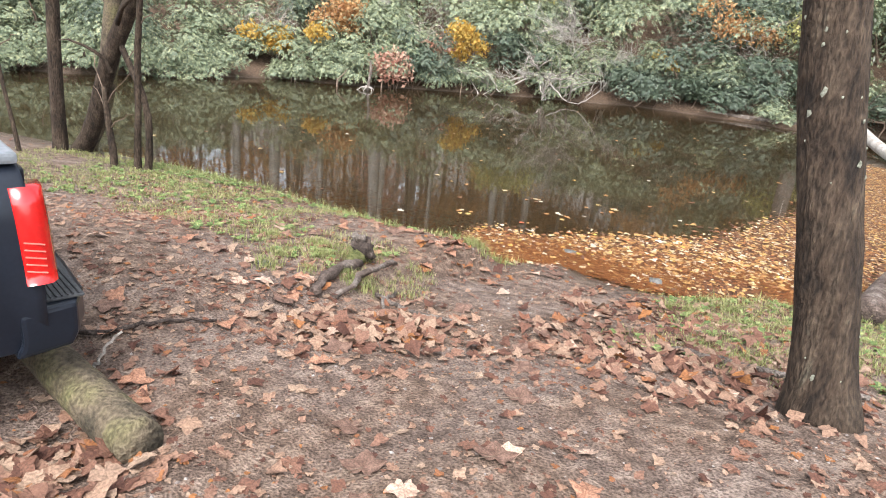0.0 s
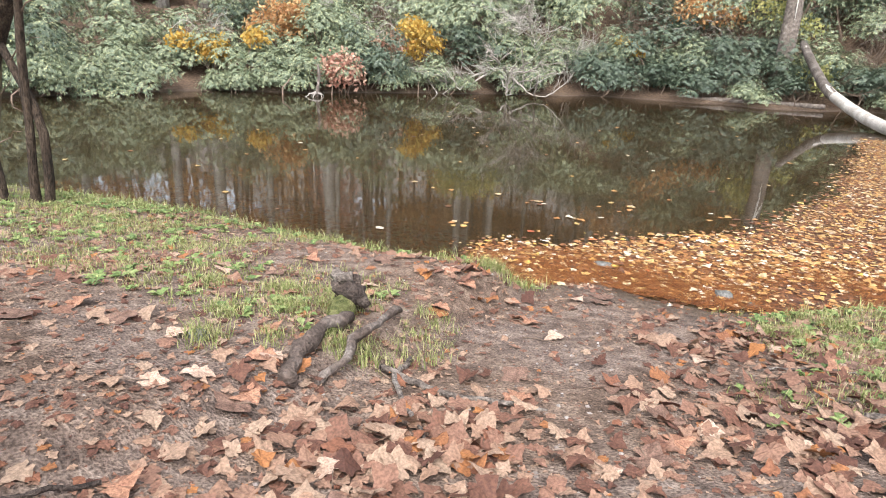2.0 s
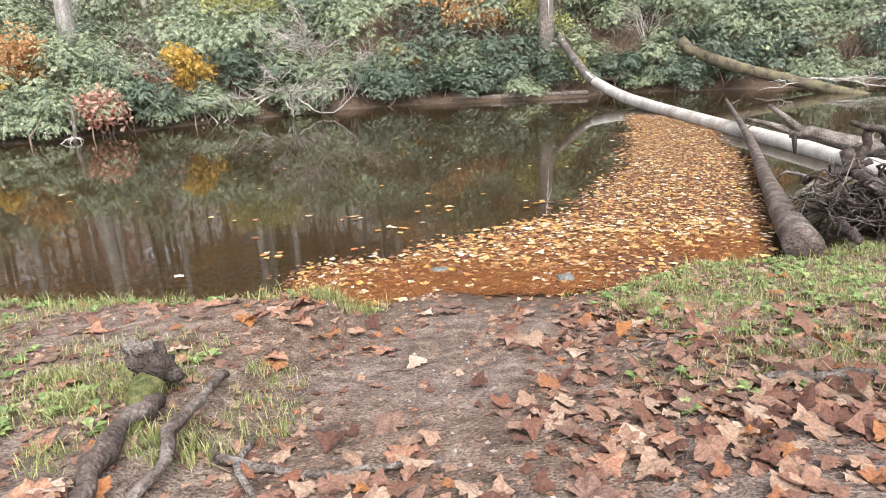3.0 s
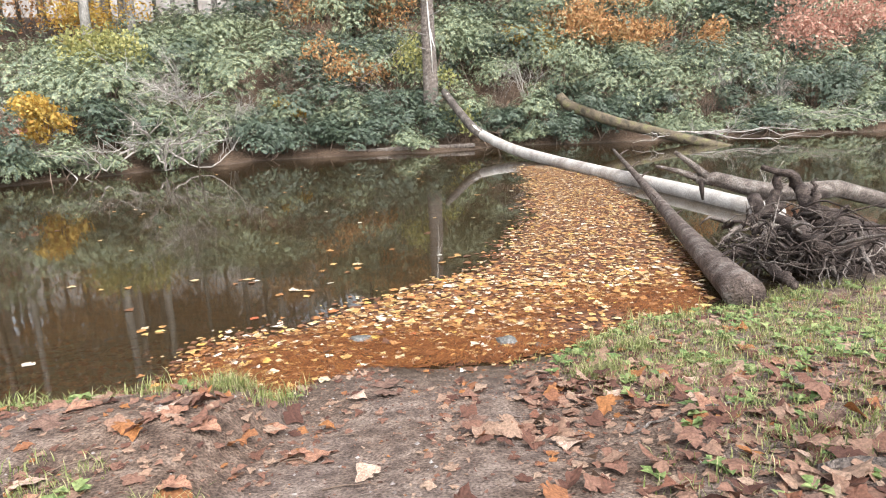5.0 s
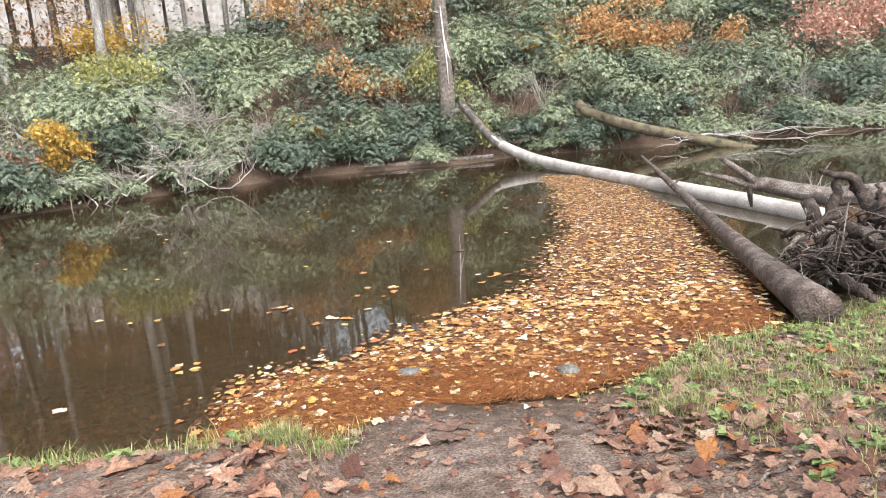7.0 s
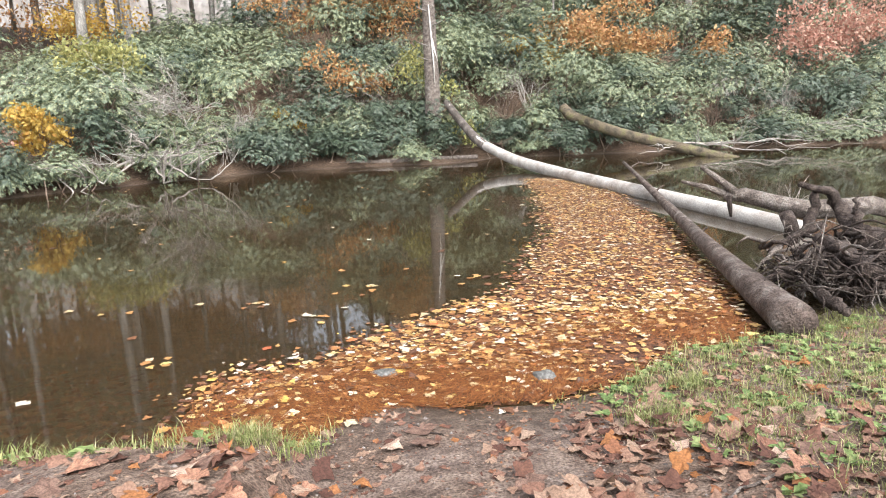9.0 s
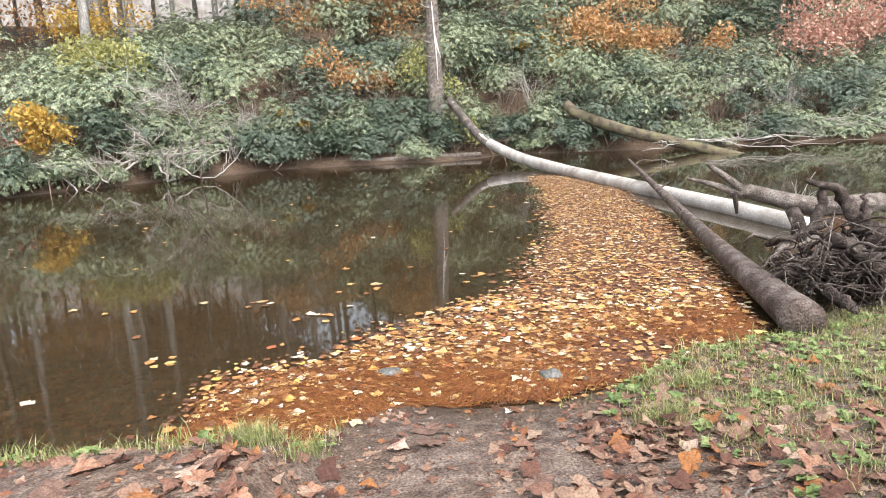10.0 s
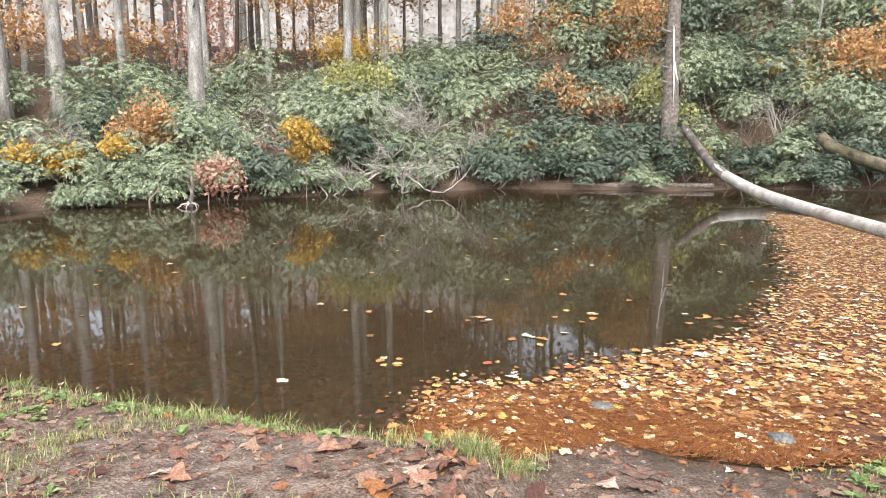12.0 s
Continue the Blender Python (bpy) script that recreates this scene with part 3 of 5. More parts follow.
for cx, cy, n_, hgt in ((-1.15, .5, 14, .10), (-.60, 1.0, 16, .09), (-.47, 1.3, 9, .09), (-.68, 1.78, 10, .08), (-1.3, 1.2, 24, .07), (-1.6, 1.5, 30, .07), (-1.5, .9, 22, .06), (-.72, .95, 18, .08), (-2.0, 1.2, 24, .06), (-1.35, 1.8, 26, .07), (-.55, 1.5, 10, .06), (-1.08, 1.42, 26, .10), (-1.2, 1.62, 12, .08), (-.95, .75, 9, .07), (-.95, 3.1, 26, .10), (-.8, 3.2, 20, .09), (1.25, 3.6, 20, .1), (1.6, 4.1, 20, .1)):
    gx0, gy0 = cx + .07 * rng.normal(size=n_), cy + .07 * rng.normal(size=n_)
    blades(grass, gx0, gy0, height(gx0, gy0), rng, per=16, tall=hgt, spread=.03, width=.0022)
tagged(part("grass", grass, M_GRASS, smooth=False), "thin green grass tufts on the bank among leaves", "grass", kind="stuff")


def rosettes(geo, x, y, z, r, size=.05, per=8):
    n = len(x) * per
    a = r.random(n) * 2 * np.pi
    ln = size * (.6 + .8 * r.random(n))
    w = ln * (.28 + .15 * r.random(n))
    cx, cy, cz = np.repeat(x, per), np.repeat(y, per), np.repeat(z, per)
    lift = .3 + .8 * r.random(n)
    dx, dy = np.cos(a), np.sin(a)
    P = lambda s, side, up: np.stack([cx + dx * ln * s - dy * w * side, cy + dy * ln * s + dx * w * side, cz + .004 + ln * up * lift], -1)
    v = np.stack([P(.1, 0, .05), P(.5, -1, .55), P(.55, 0, .45), P(.5, 1, .55), P(1.1, 0, .5)], 1)
    geo.many(v, [(0, 1, 2), (1, 4, 2), (2, 4, 3), (0, 2, 3)])


weeds = Geo()
x, y = sprinkle(4200, -7, 4.2, .2, 5.4, lambda x, y: .75 * grass_zone(x, y) * np.clip(.4 + waves(x, y, 2, 51), 0.05, 1), rng)
rosettes(weeds, x, y, height(x, y), rng)
x, y = sprinkle(2600, -7, 4.0, 2.4, 5.4, lambda x, y: .8 * smooth(.45, .12, -reach(x, y, NEAR)) * ((x < -.6) | (x > 1.15)), rng)
rosettes(weeds, x, y, height(x, y) + .01, rng, size=.045, per=8)
tagged(part("low_weeds", weeds, M_WEED, smooth=False), "low broad-leaved green weeds between the grass", "weeds", kind="stuff")

gravel = Geo()
x, y = sprinkle(13000, -5, 3.4, -3, 4.2, lambda x, y: .25 + .7 * np.clip(waves(x, y, 1.8, 61), 0, 1), rng)
s = .003 + .011 * rng.random(len(x)) ** 3
ico = np.array([(1, 0, .1), (0, 1, -.1), (-1, 0, .1), (0, -1, 0), (.1, .1, .8), (0, 0, -.8)], float)
v = np.stack([x, y, height(x, y)], -1)[:, None] + ico[None] * s[:, None, None] * (.6 + .8 * rng.random((len(x), 6, 1)))
gravel.many(v, [(0, 1, 4), (1, 2, 4), (2, 3, 4), (3, 0, 4), (1, 0, 5), (2, 1, 5), (3, 2, 5), (0, 3, 5)])
tagged(part("gravel", gravel, M_GRAVEL, smooth=False), "small grey pebbles pressed into the soil", "gravel", kind="stuff")

# ---- far bank: evergreen shrubs ----
def whorls(geo, centres, outward, r, size=.2, per=8, droop=.35):
    """Whorls of long drooping leaves at the shoot tips."""
    n = len(centres)
    out = outward / (np.linalg.norm(outward, axis=1)[:, None] + 1e-9)
    ref = np.tile([[.3, .2, 1.0]], (n, 1)) + .3 * r.normal(size=(n, 3))
    a = np.cross(out, ref)
    a /= np.linalg.norm(a, axis=1)[:, None] + 1e-9
    b = np.cross(out, a)
    ang = (np.arange(per)[None] / per + r.random((n, 1))) * 2 * np.pi + .25 * r.normal(size=(n, per))
    ln = size * (.7 + .5 * r.random((n, per)))[..., None]
    ray = np.cos(ang)[..., None] * a[:, None] + np.sin(ang)[..., None] * b[:, None]
    side = -np.sin(ang)[..., None] * a[:, None] + np.cos(ang)[..., None] * b[:, None]
    o = out[:, None]
    c = centres[:, None]
    down = np.array([0, 0, -1.0]) * droop
    base = c + 0 * ray
    tip = c + ln * (ray * .95 + .25 * o + down)
    mid = c + ln * (.5 * ray + .22 * o + .3 * down)
    w = ln * (.18 + .06 * r.random((n, per, 1)))
    v = np.stack([base, mid + side * w - o * w * .3, tip, mid - side * w - o * w * .3], 2).reshape(-1, 4, 3)
    geo.many(v, [(0, 1, 2), (0, 2, 3)])


def mound_points(r, count, wide, tall, lobes):
    """Points and outward directions over a lumpy mound made of overlapping lobes."""
    cs = np.stack([wide * .55 * r.normal(size=lobes) * .7, wide * .55 * r.normal(size=lobes) * .7, tall * (.25 + .5 * r.random(lobes))], -1)
    rs = np.minimum(wide, tall) * (.32 + .22 * r.random(lobes))
    which = r.integers(0, lobes, count)
    d = r.normal(size=(count, 3))
    d[:, 2] = np.abs(d[:, 2]) * .9 + .15 * r.normal(size=count)
    d /= np.linalg.norm(d, axis=1)[:, None]
    shell = np.where(r.random(count) < .72, 1.0, .55 + .4 * r.random(count))
    p = cs[which] + d * (rs[which] * shell * (1 + .12 * r.normal(size=count)))[:, None]
    p[:, 2] = np.where(p[:, 2] < .1, .1 + .5 * r.random(count), p[:, 2])
    return p, d, cs


def shrub(seed, wide, tall, count, mat, leaf=.15, lobes=7, droop=.35):
    r = np.random.default_rng(seed)
    p, d, cs = mound_points(r, count, wide, tall, lobes)
    leaves = Geo()
    whorls(leaves, p, d + np.array([0, 0, .5]), r, leaf, 5, droop)
    body = new("rhododendron")
    part("crown", leaves, mat, body, smooth=False)
    for j, c in enumerate(cs[:4]):
        part("stem", Geo().tube(bend((.25 * r.normal(), .25 * r.normal(), -.25), c, (.15 * r.normal(), .15 * r.normal(), .1), 6, .03, seed + j), np.linspace(.035, .008, 6), 5), M_TWIG_BROWN, body)
    return body


def leafy(seed, wide, tall, count, mat, leaf=.07, lobes=6):
    """A thin autumn shrub: twigs and small separate leaves."""
    r = np.random.default_rng(seed)
    p, d, cs = mound_points(r, count, wide, tall, lobes)
    leaves = Geo()
    a = r.normal(size=(count, 3))
    a /= np.linalg.norm(a, axis=1)[:, None]
    b = np.cross(a, r.normal(size=(count, 3)))
    b /= np.linalg.norm(b, axis=1)[:, None]
    s = leaf * (.6 + .8 * r.random(count))[:, None]
    p = p + .08 * wide * r.normal(size=p.shape)
    leaves.many(np.stack([p - a * s, p + b * s * .55 - a * s * .1, p + a * s, p - b * s * .55 - a * s * .1], 1), [(0, 1, 2), (0, 2, 3)])
    body = new("autumn_shrub")
    part("crown", leaves, mat, body, smooth=False)
    for c in p[:: max(1, count // 7)]:
        part("stem", Geo().tube(bend((.12 * r.normal(), .12 * r.normal(), -.25), c, (.1 * r.normal(), .1 * r.normal(), .15), 7, .02, seed), np.linspace(.024, .004, 7), 5), M_TWIG_BROWN, body)
    return body


def park(body, x, y, turn=0.0, size=1.0, sink=0.0):
    body.matrix_world = pose(x, y, float(height(x, y)) - sink, 0, 0, turn) @ Matrix.Scale(size, 4)
    return body


def along(line, s0, s1, step, inland, jitter, r):
    """Places along a broken line, set back from it."""
    seg = np.diff(line, axis=0)
    ln = np.hypot(*seg.T)
    cum = np.r_[0, np.cumsum(ln)]
    s = s0
    while s < s1:
        q = s + jitter * r.normal()
        i = int(np.clip(np.searchsorted(cum, q) - 1, 0, len(seg) - 1))
        t = (q - cum[i]) / ln[i]
        u = seg[i] / ln[i]
        back = inland + jitter * .6 * r.normal()
        yield line[i] + seg[i] * t + np.array([-u[1], u[0]]) * back
        s += step * (.8 + .4 * r.random())


SHORE = FAR[2:18]
total = float(np.hypot(*np.diff(SHORE, axis=0).T).sum())
models = [shrub(100 + i, 1.15, 1.5 + .25 * (i % 3), 1250, m, leaf=.085, lobes=10 + i % 3) for i, m in enumerate((M_RHODO, M_RHODO, M_RHODO, M_RHODO_PALE))]
models += [shrub(120 + i, 1.15, 1.4 + .25 * i, 950, m, leaf=.066, lobes=12) for i, m in enumerate((M_RHODO, M_RHODO_PALE))]
for m in models:
    tagged(m, "dense evergreen rhododendron with drooping leaves on the far bank", "shrub", "rhododendrons on the far bank")
used = [False] * len(models)
CLEAR = [((1.0, 25.0), .8), ((-11.3, 18.9), 1.0), ((-15.3, 13.6), .9), ((-12.1, 15.5), 1.0), ((-15.6, 16.1), 1.0), ((6.6, 24.6), 1.0)]


def put_shrub(x, y, size, r, pick=None):
    for (cx, cy), rad in CLEAR:
        if math.hypot(x - cx, y - cy) < rad * size * .9:
            return
    i = int(r.integers(0, 4)) if pick is None else pick
    if size > 1.35:
        i = 5 if i == 3 or r.random() < .38 else 4
    m = pose(x, y, float(height(x, y)) - .12, 6 * r.normal(), 6 * r.normal(), 360 * r.random()) @ Matrix.Diagonal((size * (.9 + .2 * r.random()), size * (.9 + .2 * r.random()), size * (.85 + .3 * r.random()), 1))
    if not used[i]:
        models[i].matrix_world = m
        used[i] = True
    else:
        c = copy_thing(models[i], Matrix())
        c.matrix_basis = m


r2 = np.random.default_rng(55)
for back, step, size in ((.2, .9, .85), (1.4, 1.5, 1.22), (3.4, 1.9, 1.5), (5.8, 2.2, 1.5), (9, 2.6, 1.75), (13.5, 3.2, 2.0), (19, 4.2, 2.3)):
    for px, py in along(SHORE, 1.0, total - 4, step, back, .35, r2):
        if back > 10 and px < -17:
            continue
        # pale leaves are real; the far-left share is raised to stand in for mist
        pale = r2.random() < (.92 if px < -13 else .7 if px < -7 else .5 if px > 7 else .14)
        put_shrub(px, py, size * (.8 + .4 * r2.random()), r2, 3 if pale else None)
for i in range(60):
    px, py = -13 + 34 * r2.random(), 24 + 24 * r2.random()
    if float(reach(np.array(px), np.array(py), FAR)) > 4:
        put_shrub(px, py, 1.4 + .9 * r2.random(), r2)

for i in range(46):
    px, py = -32 + 22 * r2.random(), 8 + 24 * r2.random()
    if 2.5 < float(reach(np.array(px), np.array(py), FAR)) < 14:
        put_shrub(px, py, 1.15 + .6 * r2.random(), r2, 3 if r2.random() < .7 else None)


def twig_bush(seed, wide, tall, count=150):
    """A leafless shrub: arching stems that split into fine grey twigs."""
    r = np.random.default_rng(seed)
    body = new("leafless_shrub")
    bark = M_TWIG_BROWN if seed % 2 else M_TWIG
    fine = Geo()
    for j in range(9):
        a, out = r.random() * 6.28, wide * (.4 + .6 * r.random())
        tip = np.array([math.cos(a) * out, math.sin(a) * out, tall * (.35 + .6 * r.random())])
        path = bend((.1 * r.normal(), .1 * r.normal(), -.2), tip, (0, 0, .3 * tall), 8, .03, seed + j)
        part("stem", Geo().tube(path, np.linspace(.022, .006, 8), 5), bark, body)
        for q in range(count // 9):
            at = path[2 + q % 6]
            end = at + (tip - at) * .4 + r.normal(size=3) * .32 * wide + (0, 0, -.12 * wide)
            fine.tube(bend(at, end, (0, 0, .1 * wide), 5, .015, q), np.linspace(.006, .002, 5), 3)
    tagged(part("twig_mass", fine, bark, body), kind="stuff")
    return tagged(body, "grey leafless shrub of arching twigs between evergreens", "shrub", "leafless shrubs on the far bank")


bushes = [twig_bush(800 + i, 1.0 + .2 * i, 1.7 + .2 * i) for i in range(3)]
SPOTS = [(-8.3, 21.4), (-9.4, 21.6), (-7.2, 22.6), (-10.0, 23.6), (-8.0, 24.6), (-12.0, 20.6), (-13.2, 18.2), (-5.6, 25.6), (-3.6, 26.2), (-2.2, 25.8), (2.6, 26.4), (3.6, 28.4), (9.4, 27.4), (10.6, 26.8), (12.0, 28.6), (13.6, 27.4), (15.6, 28.6), (17.5, 29.5), (-16.6, 14.4), (-17.4, 17.6), (11.2, 31.5), (14.4, 33), (19.5, 30.5), (-14.6, 22.6)]
for i, (bx, by) in enumerate(SPOTS):
    bush = bushes[i] if i < 3 else copy_thing(bushes[i % 3], Matrix())
    bush.matrix_basis = pose(bx, by, float(height(bx, by)) + .15, 0, 0, 137 * i) @ Matrix.Scale(.7 + .15 * (i % 4), 4)

# autumn shrubs: (x, y, width, height, leaf count, colour, words)
AUTUMN = [
    (-11.3, 19.2, .9, 2.0, 1100, M_YELLOW, "bright yellow leafy shrub above the far waterline"),
    (-12.1, 18.4, .75, 1.2, 600, M_RED, "thin russet shrub beside a yellow one"),
    (-15.4, 13.8, .8, 2.1, 1100, M_YELLOW, "golden yellow shrub at the water's edge"),
    (-15.7, 16.3, 1.1, 2.3, 1100, M_ORANGE, "orange-brown leafy shrub among evergreens"),
    (-12.35, 15.7, .95, 1.15, 1300, M_RED, "pinkish russet bush touching the water"),
    (6.9, 31.5, 2.0, 5.2, 2600, M_ORANGE, "tall orange-leaved young tree on the slope"),
    (9.0, 31.8, 1.5, 3.4, 1500, M_ORANGE, "orange leafy shrub on the slope"),
    (4.3, 30.5, .9, 2.6, 900, M_YELLOW, "yellow leafy sapling on the slope"),
    (-2.6, 32.0, 2.0, 4.5, 1800, M_ORANGE, "orange-brown leafy shrub high on the slope"),
    (-6.5, 32.5, 1.6, 4.2, 1200, M_ORANGE, "orange-brown leafy shrub high on the slope"),
    (12.2, 31, 1.2, 2.8, 1000, M_ORANGE, "orange leafy shrub on the slope"),
    (18.5, 31.5, 2.6, 4.0, 2600, M_RED, "russet red young tree on the slope"),
    (-3.4, 26.4, 1.2, 3.4, 900, M_ORANGE, "sparse orange shrub leaning over evergreens"),
    (-.9, 26.4, 1.0, 3.6, 500, M_LIME, "sparse yellow-green shrub beside a dead trunk"),
    (-11.2, 22.6, 1.5, 3.6, 1300, M_LIME, "yellow-green leafy shrub on the slope"),
    (-15.2, 31.5, 1.8, 4.2, 1600, M_YELLOW, "yellow-leaved young tree in the woods"),
    (-21, 27, 1.9, 6.0, 1500, M_RED, "pink-red maple sapling in the woods"),
    (-5.5, 24.1, .5, 2.2, 300, M_YELLOW, "few yellow leaves among evergreens"),
    (.6, 25.0, .8, 1.3, 420, M_LIME, "yellow-green sprig at the foot of a dead trunk"),
    (-26, 24, 3.0, 7.5, 2200, M_ORANGE, "tall orange-brown tree in the woods"),
    (-33, 20, 3.5, 8.0, 2200, M_ORANGE, "tall orange-brown tree in the woods"),
    (-20, 34, 2.4, 7.0, 1600, M_ORANGE, "orange-brown tree in the woods"),
]
for i, (ax, ay, wide, tall, count, mat, words) in enumerate(AUTUMN):
    park(tagged(leafy(300 + i, wide * 1.2, tall, int(count * 1.4), mat, leaf=.06 + .012 * wide), words, "shrub"), ax, ay, 40 * i)


# ---- trees ----
def trunk_tree(seed, base_r, tall, lean=(0, 0), mat=None, branches=10, twigs=3, low=.25, sides=10, name="bare_tree"):
    r = np.random.default_rng(seed)
    k = 14
    s = np.linspace(0, 1, k)
    pts = np.stack([lean[0] * s * tall + .03 * tall * .2 * np.cumsum(r.normal(size=k)) * .15, lean[1] * s * tall + .03 * tall * .2 * np.cumsum(r.normal(size=k)) * .15, -.3 + s * (tall + .3)], -1)
    rad = base_r * (1 - .72 * s) * (1 + .5 * np.exp(-s * tall / .25))
    body = new(name)
    part("trunk", Geo().tube(pts, rad, sides, .035, seed), mat or M_BARK_GREY, body)
    for i in range(branches):
        h = low + (1 - low) * r.random() * .95
        at = np.array([np.interp(h, s, pts[:, c]) for c in range(3)])
        a = r.random() * 6.28
        ln = tall * (.10 + .12 * r.random()) * (1.2 - h)
        end = at + np.array([math.cos(a) * ln, math.sin(a) * ln, ln * (.15 + .5 * r.random())])
        limb = Geo()
        path = bend(at, end, (0, 0, -.08 * ln), 6, .02 * ln, seed + i)
        limb.tube(path, np.linspace(base_r * .2 * (1.2 - h), .008, 6), 5)
        for j in range(twigs):
            q = path[2 + j % 4]
            e = q + r.normal(size=3) * ln * .28
            limb.tube(bend(q, e, (0, 0, .03), 4, .01, j), np.linspace(.012, .004, 4), 4)
        part("limb", limb, mat or M_BARK_GREY, body)
    return body


FAR_TREES = [(-15.9, 19.4, .30, 15, .02, M_BARK_GREY), (-13.9, 26.9, .24, 15, .01, M_BARK_GREY), (-24.1, 21, .34, 16, .01, M_BARK_GREY),
             (-27, 25.2, .2, 15, -.02, M_BARK_GREY), (-23.3, 23.6, .22, 15, .01, M_BARK_GREY), (-21.5, 29.6, .2, 16, 0, M_BARK_GREY), (-9.9, 36.7, .26, 14, .0, M_BARK_GREY),
             (-7.6, 39, .2, 14, .0, M_BARK_GREY), (-19.2, 26.0, .12, 12, .06, M_BARK), (-16.5, 33, .18, 14, .02, M_BARK_GREY), (-18.2, 36, .2, 15, .0, M_BARK_GREY),
             (5.4, 33.5, .08, 8, .02, M_BARK_GREY), (13.5, 38, .2, 14, 0, M_BARK_GREY), (19.5, 41, .22, 14, 0, M_BARK_GREY), (-4.3, 33.5, .09, 8, .05, M_BARK), (22, 40, .2, 14, 0, M_BARK_GREY)]
for i, (tx, ty, tr, th, ln, mat) in enumerate(FAR_TREES):
    park(tagged(trunk_tree(500 + i, tr, th, (ln, 0), mat, branches=9), "tall bare grey-barked tree rising from the far bank", "tree", "trees on the far bank"), tx, ty, 0)
wood = [tagged(trunk_tree(560 + i, .13 + .05 * i, 14 + i, (.015 * (i - 1), .01), M_BARK_GREY, branches=8, twigs=4), "slender bare tree deep in the pale woods", "tree", "trees deep in the woods") for i in range(3)]
planted = 0
for i in range(56):
    a = radians(20 + 62 * r2.random())
    far = 28 + 40 * r2.random()
    wx, wy = -math.sin(a) * far, math.cos(a) * far
    if wx > -13 or float(reach(np.array(wx), np.array(wy), FAR)) < 3:
        continue
    t = wood[planted % 3] if planted < 3 else copy_thing(wood[planted % 3], Matrix())
    planted += 1
    park(t, wx, wy, 360 * r2.random(), .8 + .5 * r2.random())

def forest_tree(seed, tall, mat, count=5200):
    body = trunk_tree(seed, .2, tall, (.02, .0), M_BARK_GREY, branches=12, twigs=4, low=.3, name="forest_tree")
    r = np.random.default_rng(seed)
    p, d, cs = mound_points(r, count, tall * .40, tall * .62, 9)
    p[:, 2] *= 1.35
    p = p + (0, 0, tall * .08) + .4 * r.normal(size=p.shape)
    a = r.normal(size=(count, 3))
    a /= np.linalg.norm(a, axis=1)[:, None]
    b = np.cross(a, r.normal(size=(count, 3)))
    b /= np.linalg.norm(b, axis=1)[:, None]
    s = (.09 + .10 * r.random(count))[:, None]
    part("crown", Geo().many(np.stack([p - a * s, p + b * s * .6, p + a * s, p - b * s * .6], 1), [(0, 1, 2), (0, 2, 3)]), mat, body, smooth=False)
    return body


M_BROWNLEAF = shade("withered_leaf", [(0, (0.260, 0.143, 0.078)), (.5, (0.429, 0.260, 0.143)), (1, (0.598, 0.416, 0.234))], source="island", fine=20, rough=.7, thin=.35)
forest = [tagged(forest_tree(640 + i, 16 + 2 * i, mat), "tall woodland tree with thinning autumn leaves", "tree", "woods behind the far bank") for i, mat in enumerate((M_BROWNLEAF, M_ORANGE, M_BROWNLEAF, M_RHODO_PALE))]
for i in range(80):
    back = 13 + 30 * r2.random()
    a = radians(-38 + 128 * (i + r2.random()) / 80)
    ux, uy = -math.sin(a), math.cos(a)
    q = 18.0
    while float(reach(np.array(ux * q), np.array(uy * q), FAR)) < back and q < 120:
        q += 1
    t = forest[i % 4] if i < 4 else copy_thing(forest[i % 4], Matrix())
    park(t, ux * q, uy * q, 360 * r2.random(), .75 + .45 * r2.random())

# the dead trunk on the far shore with its strip of split white wood
dead = trunk_tree(611, .34, 12, (-.012, 0), M_DRIFT, branches=0, name="dead_tree")
park(tagged(dead, "grey dead tree trunk with a split white scar", "tree"), -.35, 25.3)
part("split_strip", Geo().tube([(.10, -.28, 2.3), (.09, -.295, 3.0), (.04, -.285, 3.9), (-.02, -.27, 5.0)], [.008, .022, .03, .012], 6, .1), M_WHITEWOOD, dead, "bare split white wood")
part("splinter", Geo().tube([(.06, -.29, 3.8), (.14, -.33, 3.4), (.24, -.36, 3.05)], [.03, .025, .008], 5, .1), M_WHITEWOOD, dead, "bare split white wood")
for j, (hz, sx) in enumerate(((3.6, -1), (4.3, 1), (4.8, -1), (3.1, -1))):
    part("branch_stub", Geo().tube(bend((0, -.1, hz), (.45 * sx, -.5, hz + .12), (0, 0, -.03), 4), np.linspace(.035, .012, 4), 5), M_BARK_GREY, dead)


def gz(x, y):
    return float(height(x, y))


# near-bank trees at the water, left by the bend: one leaning double trunk, a straight one and saplings
lean = new("leaning_tree")
lean.location = (-8.05, 2.62, gz(-8.05, 2.62))
part("trunk", Geo().tube([(0, 0, -.2), (.10, 0, .02), (.32, 0, .22), (.60, 0, .60), (.86, 0, 1.1), (1.15, 0, 1.6), (1.78, 0, 2.4), (2.2, 0, 3.2), (2.7, 0, 4.6), (3.1, 0, 6.2), (3.4, 0, 8)], [.17, .15, .135, .13, .125, .12, .115, .11, .10, .09, .06], 14, .03, 3), M_BARK, lean)
part("second_trunk", Geo().tube([(.0, .1, -.2), (.12, .1, .15), (.40, .10, .45), (.72, .08, .9), (1.02, .06, 1.6), (1.28, .02, 2.3), (1.5, 0, 3.2), (1.75, 0, 4.6), (1.9, 0, 6.4), (2.0, 0, 8)], [.18, .16, .145, .14, .135, .125, .12, .11, .09, .06], 12, .03, 4), M_BARK_MOSS, lean)
